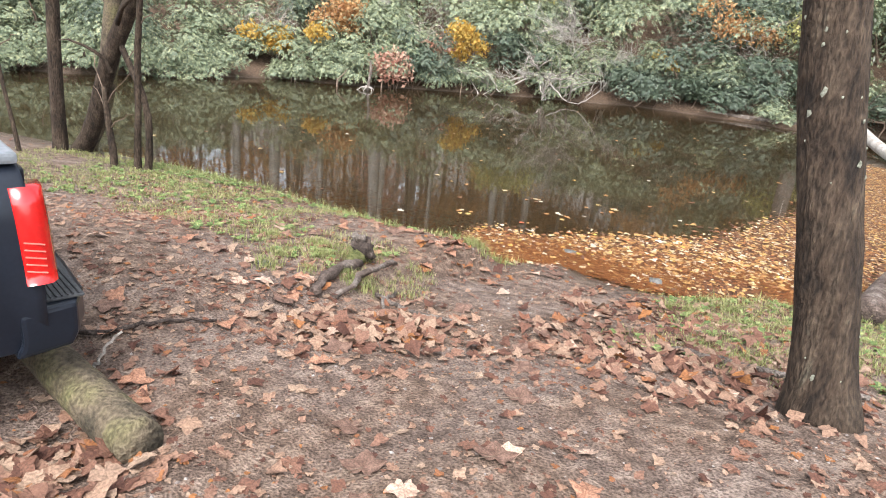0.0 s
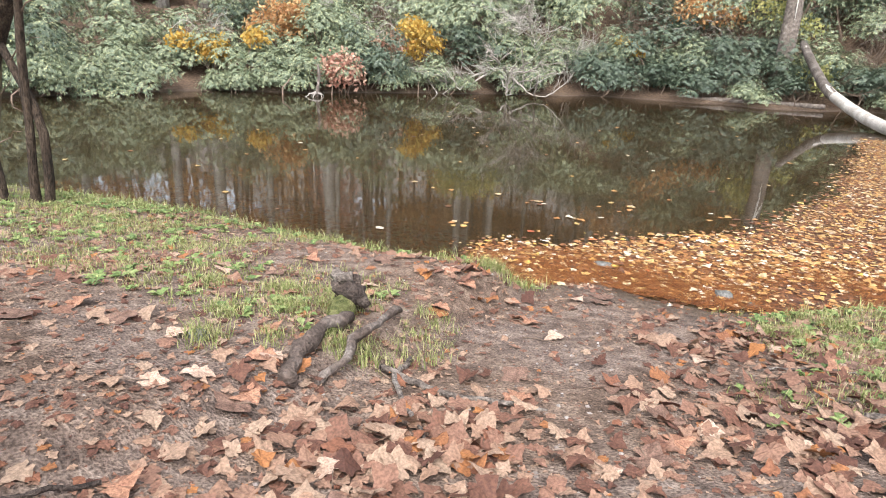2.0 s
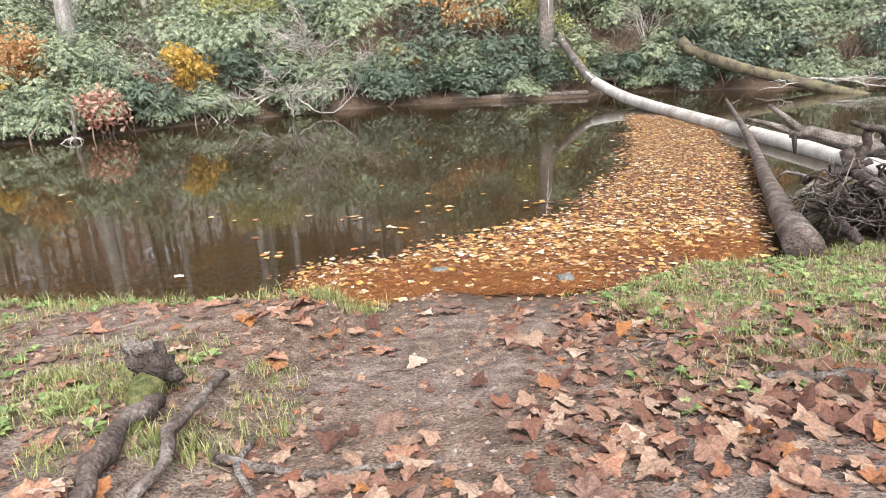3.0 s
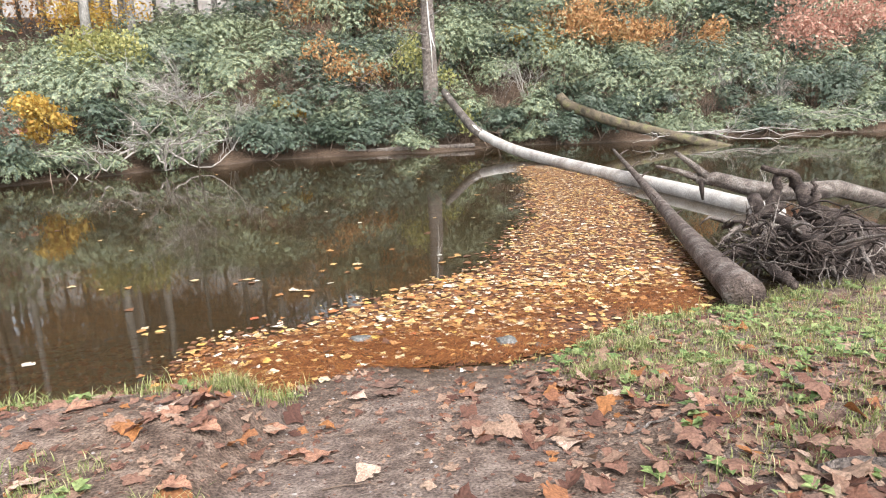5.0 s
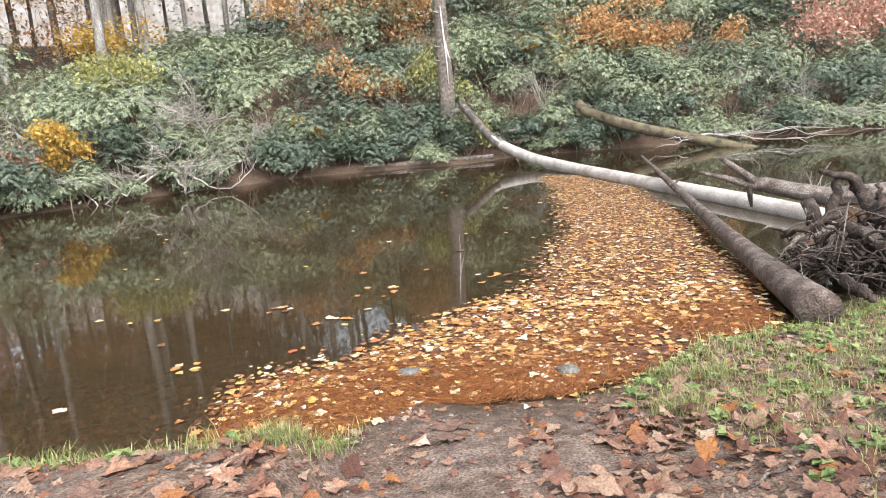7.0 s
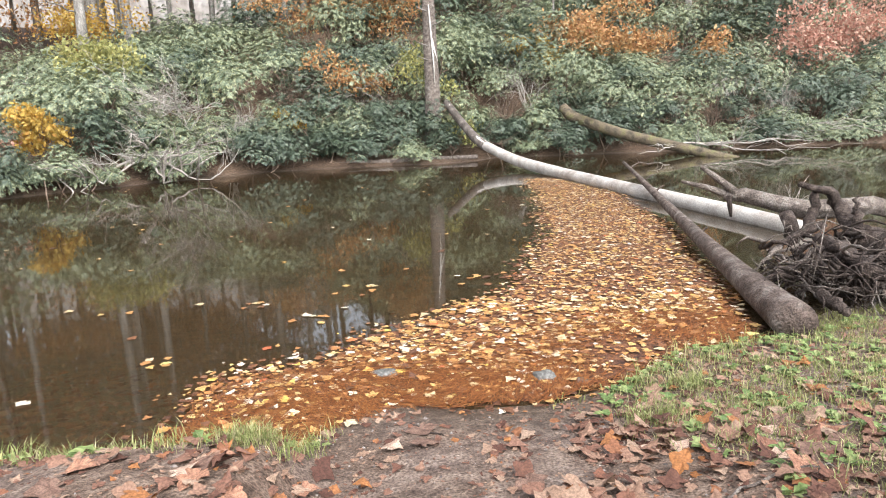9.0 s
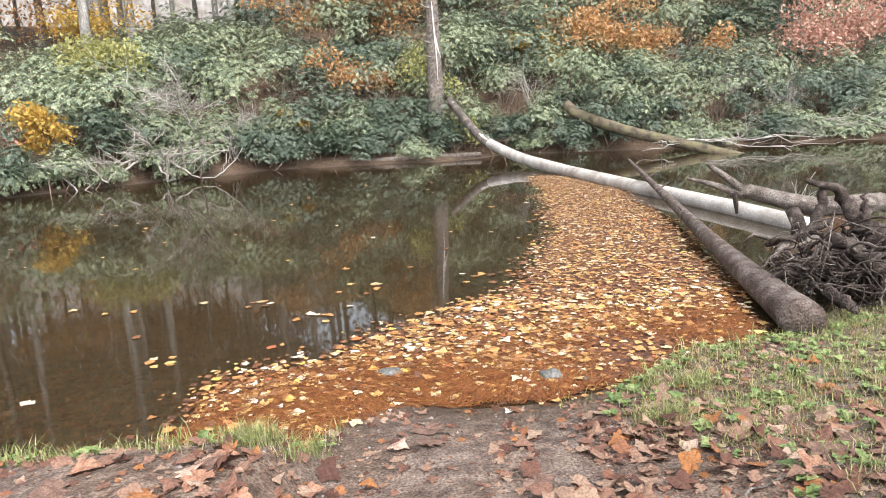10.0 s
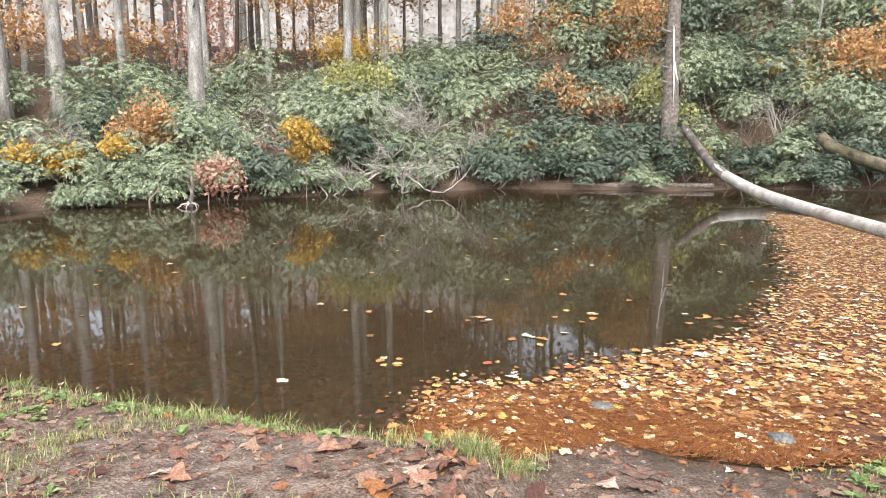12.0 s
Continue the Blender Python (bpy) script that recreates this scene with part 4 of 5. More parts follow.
for j, (a, b) in enumerate((((1.7, -.2, 2.05), (2.9, -.6, 2.75)), ((1.2, 0, 2.2), (.4, -.3, 2.9)), ((1.3, -.1, 1.35), (.7, -.5, 1.75)), ((2.0, -.2, 2.6), (3.4, .1, 2.9)), ((1.35, 0, 2.5), (1.9, -.4, 3.3)))):
    part("limb", Geo().tube(bend(a, b, (.1, 0, .12), 6, .03, j), np.linspace(.035, .008, 6), 6).tube(bend((np.array(a) + b) / 2, np.array(b) + (.2, .2, -.25), (0, 0, .05), 5, .02, j), np.linspace(.014, .004, 5), 5), M_BARK, lean)
tagged(lean, "dark leaning twin-trunked tree curving out over the river", "tree")

straight = new("straight_tree")
straight.location = (-8.12, 2.38, gz(-8.12, 2.38))
part("trunk", Geo().tube([(0, 0, -.2), (.02, 0, .1), (.05, 0, .7), (.08, .02, 1.5), (.13, .05, 2.5), (.25, .1, 4), (.4, .1, 7)], [.14, .115, .10, .095, .09, .08, .05], 12, .03, 5), M_BARK, straight)
for j, (a, b) in enumerate((((.5, -.1, 2.0), (-.3, -.3, 2.6)), ((.6, -.1, 2.3), (1.0, -.4, 2.8)))):
    part("limb", Geo().tube(bend(a, b, (0, 0, .1), 5, .02, j), np.linspace(.02, .005, 5), 5), M_BARK, straight)
tagged(straight, "slim straight tree growing beside a leaning one", "tree")

SAPLINGS = [
    ([(0, 0, -.1), (-.02, 0, .25), (-.08, 0, .6), (-.14, 0, 1.1)], [.06, .05, .045, .03], (-6.45, 2.3), "short dead sapling stub on the bank"),
    ([(0, 0, -.1), (.02, 0, .3), (.06, .02, .8), (.10, .02, 1.5), (.30, 0, 2.4), (.5, 0, 4), (.7, 0, 6)], [.06, .05, .045, .045, .04, .03, .015], (-6.29, 2.55), "thin upright sapling on the grassy bank"),
    ([(0, 0, -.1), (.08, 0, .3), (.10, 0, .75), (-.02, 0, 1.1), (-.30, 0, 1.45), (-.62, 0, 1.9), (-.85, .05, 2.5), (-1.0, .1, 3.4)], [.06, .05, .048, .046, .044, .04, .035, .02], (-6.2, 2.64), "crooked sapling bent across a leaning tree"),
    ([(0, 0, -.1), (-.10, 0, .35), (-.30, .0, 1.0), (-.45, 0, 2.0), (-.55, 0, 3.2)], [.035, .03, .025, .02, .012], (-7.8, 1.66), "thin bare sapling at the water's edge"),
]
for j, (pts, rad, (sx, sy), words) in enumerate(SAPLINGS):
    sap = new("sapling")
    sap.location = (sx, sy, gz(sx, sy))
    fine_pts = np.stack([np.interp(np.linspace(0, len(pts) - 1, 18), range(len(pts)), np.array(pts)[:, c]) for c in range(3)], -1)
    part("trunk", Geo().tube(fine_pts, np.interp(np.linspace(0, len(pts) - 1, 18), range(len(pts)), rad), 9, .04, j), M_BARK, sap)
    top = np.array(pts[-1])
    for q in range(4):
        p0 = fine_pts[10 + q * 2]
        part("twig", Geo().tube(bend(p0, p0 + (.5 * (-1) ** q, .1, .3 + .1 * q), (0, 0, .06), 5, .02, q), np.linspace(.010, .003, 5), 4), M_TWIG_BROWN, sap)
    tagged(sap, words, "sapling")

# the big trunk beside the path
oak = new("tree_by_path")
ox, oy = 2.57, 1.06
oak.location = (ox, oy, gz(ox, oy))
k = 40
s = np.linspace(0, 1, k)
h = -.15 + 7.15 * s
flare = .07 * np.exp(-np.clip(h, 0, 9) / .12)
path = np.stack([-0.215 * h + .012 * np.sin(h * 2.5), -.01 * h, h], -1)
part("trunk", Geo().tube(path, .158 + flare - .006 * h, 40, .022, 9, .02), M_BARK, oak)
tagged(oak, "furrowed brown tree trunk with pale lichen and moss", "tree")
lich = np.random.default_rng(5)
patches = Geo()
M_LICHEN = shade("lichen", [(.3, (.15, .155, .12)), (.7, (.26, .265, .215))], scale=30, rough=.95)
M_MOSS = shade("moss", [(.3, (.07, .09, .02)), (.7, (.16, .18, .05))], scale=25, fine=120, bump=.8, rough=1)
for j in range(26):
    hz, a = .2 + 2.4 * lich.random() ** .8, -2.4 + 2.6 * lich.random()
    c = np.array([np.interp(hz, h, path[:, 0]), np.interp(hz, h, path[:, 1]), hz])
    rr = .160
    n_ = 7
    ang = np.arange(n_) / n_ * 6.28
    sz = (.005 + .013 * lich.random() ** 2) * (.6 + .7 * lich.random(n_))
    aa, zz_ = a + np.r_[0, np.cos(ang) * sz / rr], hz + np.r_[0, np.sin(ang) * sz * 1.5]
    v = np.stack([c[0] + np.cos(aa) * (rr + np.r_[.010, np.full(n_, .003)]), c[1] + np.sin(aa) * (rr + np.r_[.010, np.full(n_, .003)]), zz_], -1)
    patches.add(v, [(0, i, i % n_ + 1) for i in range(1, n_ + 1)])
part("lichen_patches", patches, M_LICHEN, oak, "pale grey-green lichen")


# ---- fallen logs and the uprooted stump ----
def log(name, pts, rad, mat, words, sides=16, rough=.03, seed=1, k=26, lobes=0.0, bark=0):
    pts, rad = np.array(pts, float), np.array(rad, float)
    q, i = np.linspace(0, len(pts) - 1, k), np.arange(len(pts))
    # soften the corners of the broken line
    fine_pts = np.stack([np.interp(q, i, pts[:, c]) for c in range(3)], -1)
    for _ in range(2):
        fine_pts[1:-1] = .25 * fine_pts[:-2] + .5 * fine_pts[1:-1] + .25 * fine_pts[2:]
    body = new(name)
    part("stem", Geo().tube(fine_pts, np.interp(q, i, rad), sides, rough, seed, lobes), mat, body)
    if bark:
        part("bark_end", Geo().tube(fine_pts[:bark], np.interp(q, i, rad)[:bark] * np.linspace(1.06, 1.02, bark), sides, .03, seed + 1), M_BARK_DEAD, body, "brown bark-covered root end")
    return tagged(body, words, "log")


long_log = log("fallen_log", [(.15, 25.2, 2.1), (.35, 24.5, 1.80), (1.14, 22.5, .74), (2.16, 20.0, .26), (3.05, 17.4, .11), (3.73, 14.4, .09), (4.22, 12.3, .08), (4.58, 10.7, .08), (4.95, 9.0, .06)],
               [.11, .13, .15, .16, .155, .15, .145, .14, .13], M_PALE, "long pale barkless log lying across the river", 18, .008, 2, 40, bark=12)
snag = log("fallen_tree", [(2.77, 5.04, 0.14), (2.9, 6.16, 0.16), (3.19, 8.01, 0.17), (3.78, 11.4, 0.18), (3.92, 13.0, 0.33), (4.11, 15.2, 0.54)],
           [.165, .125, .092, .072, .052, .026], M_SNAG, "dark wet fallen trunk reaching from the bank into the river", 18, .012, 3, 34)
for j, (px, py, pz, dx, dz) in enumerate([(4.05, 14.43, 0.46, 0.22, 0.12), (3.92, 13.0, 0.33, 0.2, 0.14), (3.84, 12.04, 0.24, 0.18, 0.12), (3.49, 9.7, 0.17, -0.1, 0.13), (3.25, 8.35, 0.17, 0.14, 0.1)]):
    part("branch_stub", Geo().tube(bend((px, py, pz), (px + dx, py + .05, pz + dz), (0, 0, .02), 4), np.linspace(.02, .008, 4), 6), M_SNAG, snag)
mossy = log("mossy_log", [(4.6, 25.9, 1.75), (4.85, 25.5, 1.4), (6.5, 24.2, .72), (8.9, 22.3, .06), (9.6, 21.8, -.1)], [.19, .20, .19, .16, .12], M_BARK_MOSS, "mossy brown log sliding down the far bank", 16, .012, 4, 24)
shore_log = log("shore_log", [(-6.2, 22.9, .02), (-4.4, 23.2, .07), (-1.5, 23.55, .12), (1.2, 24.1, .14)], [.06, .09, .10, .08], M_DRIFT, "low weathered log along the far waterline", 10, .04, 5, 20)

# root wad: weathered trunk to the right, a thick forked stub, and a tangle of roots toward the beach
wad = new("uprooted_stump")
wx, wy = 3.9, 6.4
wad.location = (wx, wy, 0)


def W(*pts):
    return [(a - wx, b - wy, c) for a, b, c in pts]


part("lying_trunk", Geo().tube(W(*[(3.44, 8.1, 0.7), (3.66, 8.05, 0.72), (3.95, 7.9, 0.64), (4.23, 7.7, 0.57), (4.54, 7.6, 0.59), (5.0, 7.7, 0.59), (5.8, 8.0, 0.38), (6.61, 8.3, 0.24)]), [.045, .085, .095, .10, .10, .095, .095, .095], 14, .09, 3, .08), M_DRIFT, wad, "weathered grey trunk")
part("prong", Geo().tube(W(*[(3.56, 8.05, 0.75), (3.36, 8.15, 0.93), (3.19, 8.2, 1.06)]), [0.05, 0.04, 0.025], 9, .07, 0), M_DRIFT, wad)
part("prong", Geo().tube(W(*[(3.51, 8.1, 0.71), (3.26, 8.2, 0.81), (2.96, 8.2, 0.89)]), [0.05, 0.035, 0.02], 9, .07, 1), M_DRIFT, wad)
part("prong", Geo().tube(W(*[(3.48, 8.05, 0.72), (3.5, 8.05, 0.59), (3.52, 8.05, 0.46)]), [0.035, 0.03, 0.015], 9, .07, 2), M_ROOT, wad)
part("prong", Geo().tube(W(*[(3.95, 7.6, 0.55), (3.96, 7.5, 0.46), (3.97, 7.4, 0.32)]), [0.08, 0.08, 0.07], 9, .07, 3), M_ROOT, wad)
THICK = [
    ([(4.07, 6.5, 0.47), (4.12, 6.75, 0.64), (4.1, 6.9, 0.78), (4.0, 6.9, 0.89), (3.68, 6.8, 0.98)], [0.12, 0.1, 0.085, 0.06, 0.035]),
    ([(4.05, 6.4, 0.44), (4.06, 6.5, 0.68), (4.09, 6.55, 0.87)], [0.1, 0.06, 0.015]),
    ([(3.52, 6.6, 0.41), (3.74, 6.75, 0.56), (3.85, 6.85, 0.72), (3.89, 6.9, 0.89)], [0.05, 0.065, 0.07, 0.05]),
    ([(3.25, 6.5, 0.36), (3.55, 6.6, 0.51), (3.83, 6.6, 0.61)], [0.03, 0.04, 0.045]),
    ([(3.53, 6.2, 0.58), (3.61, 5.9, 0.49), (3.7, 5.55, 0.37)], [0.06, 0.075, 0.09]),
    ([(3.21, 5.6, 0.25), (3.24, 5.35, 0.19), (3.27, 5.2, 0.15)], [0.07, 0.065, 0.045]),
    ([(4.18, 6.6, 0.48), (4.61, 6.7, 0.3), (5.3, 6.9, 0.12)], [0.14, 0.15, 0.14]),
    ([(3.86, 6.2, 0.32), (4.26, 6.2, 0.14), (4.9, 6.3, 0.03)], [0.14, 0.15, 0.14]),
    ([(3.04, 5.95, 0.24), (3.37, 6.1, 0.36), (3.74, 6.3, 0.47)], [0.035, 0.05, 0.06]),
    ([(3.44, 5.8, 0.27), (3.59, 6.0, 0.37), (3.85, 6.3, 0.47)], [0.05, 0.06, 0.07]),
]
for j, (pts, rad) in enumerate(THICK):
    q = np.linspace(0, len(pts) - 1, 12)
    p3 = np.stack([np.interp(q, range(len(pts)), np.array(W(*pts))[:, c]) for c in range(3)], -1)
    part("root", Geo().tube(p3 + .012 * rng.normal(size=p3.shape), np.interp(q, range(len(pts)), rad) * .78, 10, .10, j, .08), M_ROOT, wad)
rr2 = np.random.default_rng(17)
for j in range(210):
    a = np.array([3.15 + 1.1 * rr2.random(), 5.6 + 1.0 * rr2.random(), .15 + .36 * rr2.random()])
    d_ = rr2.normal(size=3) * (.32, .26, .18) + (-.10, -.28, -.10)
    e = a + d_
    e[2] = max(e[2], .03)
    e[0] = max(e[0], 2.85 + .1 * (e[1] - 5.6))
    e[1] = max(e[1], 5.0)
    part("rootlet", Geo().tube(bend(a, e, tuple(.13 * rr2.normal(size=3)), 8, .012, j) - (wx, wy, 0), np.linspace(.008 + .022 * rr2.random() ** 2, .004, 8), 5, .1, j), M_ROOT if j % 3 else M_DRIFT, wad)
soil_lump = Geo()
bm = bmesh.new()
bmesh.ops.create_icosphere(bm, subdivisions=3, radius=1)
for v in bm.verts:
    n3 = noise.noise(v.co * 2.1) * .3 + noise.noise(v.co * 6) * .12
    v.co = Vector((v.co.x * .62 * (1 + n3) + .35, v.co.y * .36 * (1 + n3) - .05, max(v.co.z * .30 * (1 + n3) + .10, -.1)))
part("root_soil", solid(bm, M_ROOT, "root_soil"), None, wad, "dark soil packed between roots")
tagged(wad, "uprooted stump with a dark tangle of bare roots", "stump")


def twiggy(geo, root, reach_to, r, count=9, radius=.03, spread=.5, depth=2, main=None):
    """A bare branch that forks into many thin twigs."""
    root, reach_to = np.array(root, float), np.array(reach_to, float)
    ln = np.linalg.norm(reach_to - root)
    path = bend(root, reach_to, tuple(.035 * ln * r.normal(size=3)), 8, .02 * ln, int(r.integers(1e6)))
    (geo if main is None else main).tube(path, np.linspace(radius, radius * .25, 8), 5)
    if depth:
        for i in range(count):
            q = path[1 + i % 7]
            e = q + (reach_to - root) * (.25 + .2 * r.random()) + r.normal(size=3) * ln * spread * .4
            e[2] = max(e[2], .01)
            twiggy(geo, q, e, r, max(2, count // 2), radius * .45, spread, depth - 1)


def dead_branch(root, tips, words, seed, radius=.035, count=7, mat=None):
    r = np.random.default_rng(seed)
    body = new("dead_branch")
    body.location = root
    for tip in tips:
        g, main = Geo(), Geo()
        twiggy(g, (0, 0, 0), np.array(tip, float) - root, r, count, radius, main=main)
        bough = part("bough", main, mat or M_TWIG, body)
        tagged(part("twig_mass", g, mat or M_TWIG, bough), kind="stuff")
    return tagged(body, words, "branch")


dead_branch((-8.9, 20.2, .9), [(-6.7, 18.9, .02), (-7.6, 18.3, .03), (-10.0, 18.0, -.02), (-8.5, 18.3, 1.5), (-7.0, 18.9, .95), (-9.3, 18.0, .3)], "bleached dead branches drooping into the river", 71, .05, 8)
dead_branch((-8.6, 22.0, 2.2), [(-9.8, 20.6, 2.9), (-8.0, 20.4, 3.2), (-7.2, 20.6, 2.2), (-9.0, 20.2, 1.6), (-7.6, 20.3, 1.5), (-8.4, 20.2, 2.6)], "grey tangle of dead twigs over the shrubs", 72, .03, 10)
dead_branch((.6, 24.9, .5), [(-2.2, 24.0, .1), (-1.0, 23.9, .7), (1.6, 24.0, 1.1), (.2, 23.6, .05), (2.4, 24.2, .6)], "dead brown brush piled at the fallen log's foot", 73, .03, 6, M_TWIG_BROWN)
dead_branch((8.6, 23.4, .4), [(11.2, 21.6, .05), (6.6, 22.6, .05), (12.5, 23.0, .3), (9.6, 21.9, .25)], "driftwood branches caught at the far waterline", 74, .035, 5)
dead_branch((13.5, 26.4, .5), [(11.4, 25.0, .9), (15.4, 25.0, 1.0), (13.2, 24.6, .3), (16.8, 25.0, .4), (12.4, 25.0, 1.8)], "grey leafless brush on the far bank", 75, .025, 7)
dead_branch((-3.2, 26.8, 2.4), [(-5.4, 25.2, 3.2), (-1.9, 25.3, 3.6), (-4.2, 25.0, 2.4), (-2.6, 24.8, 2.8)], "thin bare twigs over evergreen shrubs", 76, .02, 6)
dead_branch((5.0, 9.5, -.1), [(4.85, 9.4, .66), (5.2, 9.5, .74), (5.02, 9.3, .58)], "bare twigs standing in the shallows behind the roots", 77, .012, 4)

stake = new("standing_snag")
stake.location = (-12.0, 14.15, -.15)
part("stem", Geo().tube([(0, 0, 0), (.04, 0, .4), (.10, 0, .8), (.06, 0, 1.1)], [.075, .05, .042, .025], 9, .07, 2), M_DRIFT, stake)
for j in range(5):
    part("root", Geo().tube(bend((0, 0, .25), (.35 * math.cos(j * 1.3), .35 * math.sin(j * 1.3) - .1, .13), (0, 0, .05), 5, .02, j), np.linspace(.03, .008, 5), 5), M_TWIG, stake)
tagged(stake, "bleached broken snag standing in shallow water", "stump")

# ---- near bank: stump, roots, stones, logs ----
sx, sy = -1.08, 1.50
stump = new("rotten_stump")
stump.location = (sx, sy, gz(sx, sy))
stump.scale = (1.15, 1.15, 1.05)
bm = bmesh.new()
bmesh.ops.create_cone(bm, cap_ends=True, segments=22, radius1=.085, radius2=.06, depth=.22, matrix=Matrix.Translation((-.02, 0, .06)))
bmesh.ops.subdivide_edges(bm, edges=list(bm.edges), cuts=3, use_grid_fill=True)
for v in bm.verts:
    n3 = noise.noise(v.co * 14) * .05 + noise.noise(v.co * 40) * .02
    ang = math.atan2(v.co.y, v.co.x)
    v.co.x *= 1 + n3 * 6 + .25 * math.sin(ang * 3 + 1)
    v.co.y *= 1 + n3 * 6
    if v.co.z > .1:
        v.co.z += .035 * math.sin(ang * 2 + .6) + n3 * .9 - .08 * max(0, 1 - math.hypot(v.co.x, v.co.y) / .05)
part("stump_wood", solid(bm, M_ROOT, "stump_wood"), None, stump)
part("shelf", Geo().tube(bend((-.06, -.02, .13), (.15, -.07, .10), (0, 0, .02), 9, .008, 4), [.045, .06, .055, .06, .055, .05, .048, .04, .025], 10, .2, 5), M_ROOT, stump)
part("shelf", Geo().tube(bend((-.09, -.03, .18), (.02, -.05, .19), (0, 0, .01), 7, .01, 6), [.02, .035, .04, .035, .035, .03, .015], 9, .2, 6), M_DRIFT, stump)
tagged(stump, "small rotten dark stump with a mossy foot", "stump")
for j, (a, b, sag, r0) in enumerate((((-.86, 1.2, .05), (-.64, .46, .01), (-.05, 0, .05), .042), ((-.78, 1.58, .05), (-.58, .60, .0), (.03, 0, .08), .026))):
    pts = bend((a[0], a[1], gz(a[0], a[1]) + a[2]), (b[0], b[1], gz(b[0], b[1]) + b[2]), sag, 14, .012, j)
    g = Geo().tube(pts, np.linspace(r0 * .8, r0, 14) * (1 + .2 * np.sin(np.arange(14))), 9, .07, j)
    tagged(part("exposed_root", g, M_SNAG), "gnarled grey exposed root arching over soil", "root", "exposed roots by the stump")


def stick(pts, r0, words, mat=None, seed=0, k=16):
    g = np.array([(a, b, gz(a, b) + c) for a, b, c in pts])
    q = np.linspace(0, len(g) - 1, k)
    fine_pts = np.stack([np.interp(q, range(len(g)), g[:, c]) for c in range(3)], -1)
    fine_pts[:, 2] = np.maximum(fine_pts[:, 2], height(fine_pts[:, 0], fine_pts[:, 1]) + r0 * .3)
    return tagged(part("stick", Geo().tube(fine_pts + .006 * np.random.default_rng(seed).normal(size=fine_pts.shape), np.linspace(r0, r0 * .5, k), 7, .08, seed), mat or M_DRIFT), words, "stick")


def pebble(x, y, size, squash, words, seed, mat=None, z=None):
    bm = bmesh.new()
    bmesh.ops.create_icosphere(bm, subdivisions=3, radius=1)
    for v in bm.verts:
        n3 = noise.noise(v.co * 1.3 + Vector((seed, 0, 0))) * .3 + noise.noise(v.co * 4 + Vector((seed, 0, 0))) * .06
        v.co = Vector((v.co.x * size * (1 + n3), v.co.y * size * .75 * (1 + n3), v.co.z * size * squash * (1 + n3)))
    for f in bm.faces:
        f.smooth = True
    ob = part("stone", solid(bm, mat or M_STONE, "stone"))
    ob.location = (x, y, (gz(x, y) if z is None else z) + size * squash * .4)
    return tagged(ob, words, "stone")


pebble(.74, 4.46, .085, .55, "grey wedge-shaped stone at the water's edge", 3, z=-.01)
pebble(-1.22, .48, .06, .5, "pale flat stone on gravelly soil", 5)
pebble(.98, 4.40, .075, .35, "flat brown stone half sunk in leaves", 9, z=-.02)
pebble(-.39, 4.62, .10, .22, "flat brown stone lying among floating leaves", 15, z=.0)
pebble(2.35, -.62, .03, .6, "small white pebble on bare soil", 12)

hump = Geo().tube(bend((-1.07, 1.44, gz(-1.07, 1.44) + .05), (-.84, 1.0, gz(-.84, 1.0) + .0), (0, 0, .03), 12, .008, 3), [.05, .06, .062, .06, .058, .056, .055, .052, .05, .045, .04, .03], 12, .08, 4)
tagged(part("mossy_root", hump, M_MOSS_SOFT), "moss-covered root running from the rotten stump", "root")
r4 = np.random.default_rng(31)
for i in range(34):
    qx, qy = -2.0 + 4.4 * r4.random(), -1.4 + 4.9 * r4.random()
    if -float(reach(np.array(qx), np.array(qy), NEAR)) < .1:
        continue
    a = r4.random() * 6.28
    ln = .08 + .16 * r4.random()
    ex, ey = qx + ln * math.cos(a), qy + ln * math.sin(a)
    pts = bend((qx, qy, gz(qx, qy) + .006), (ex, ey, gz(ex, ey) + .008), (.02 * r4.normal(), .02 * r4.normal(), .006), 7, .004, i)
    tagged(part("twig", Geo().tube(pts, np.linspace(.0045, .002, 7), 5, .1, i), M_TWIG_BROWN), "short brown twig lying among dry leaves", "twig", "twigs on the bank")

# parking log under the truck's tail
log("parking_log", [(.30, -1.48, gz(.30, -1.48) + .06), (.05, -1.44, gz(.05, -1.44) + .07), (-.55, -1.38, gz(-.55, -1.38) + .07), (-1.8, -1.22, gz(-1.8, -1.22) + .07)], [.10, .112, .105, .10], M_BARK_MOSS, "mossy grey log lying on soil as a wheel stop", 16, .014, 8, 22)


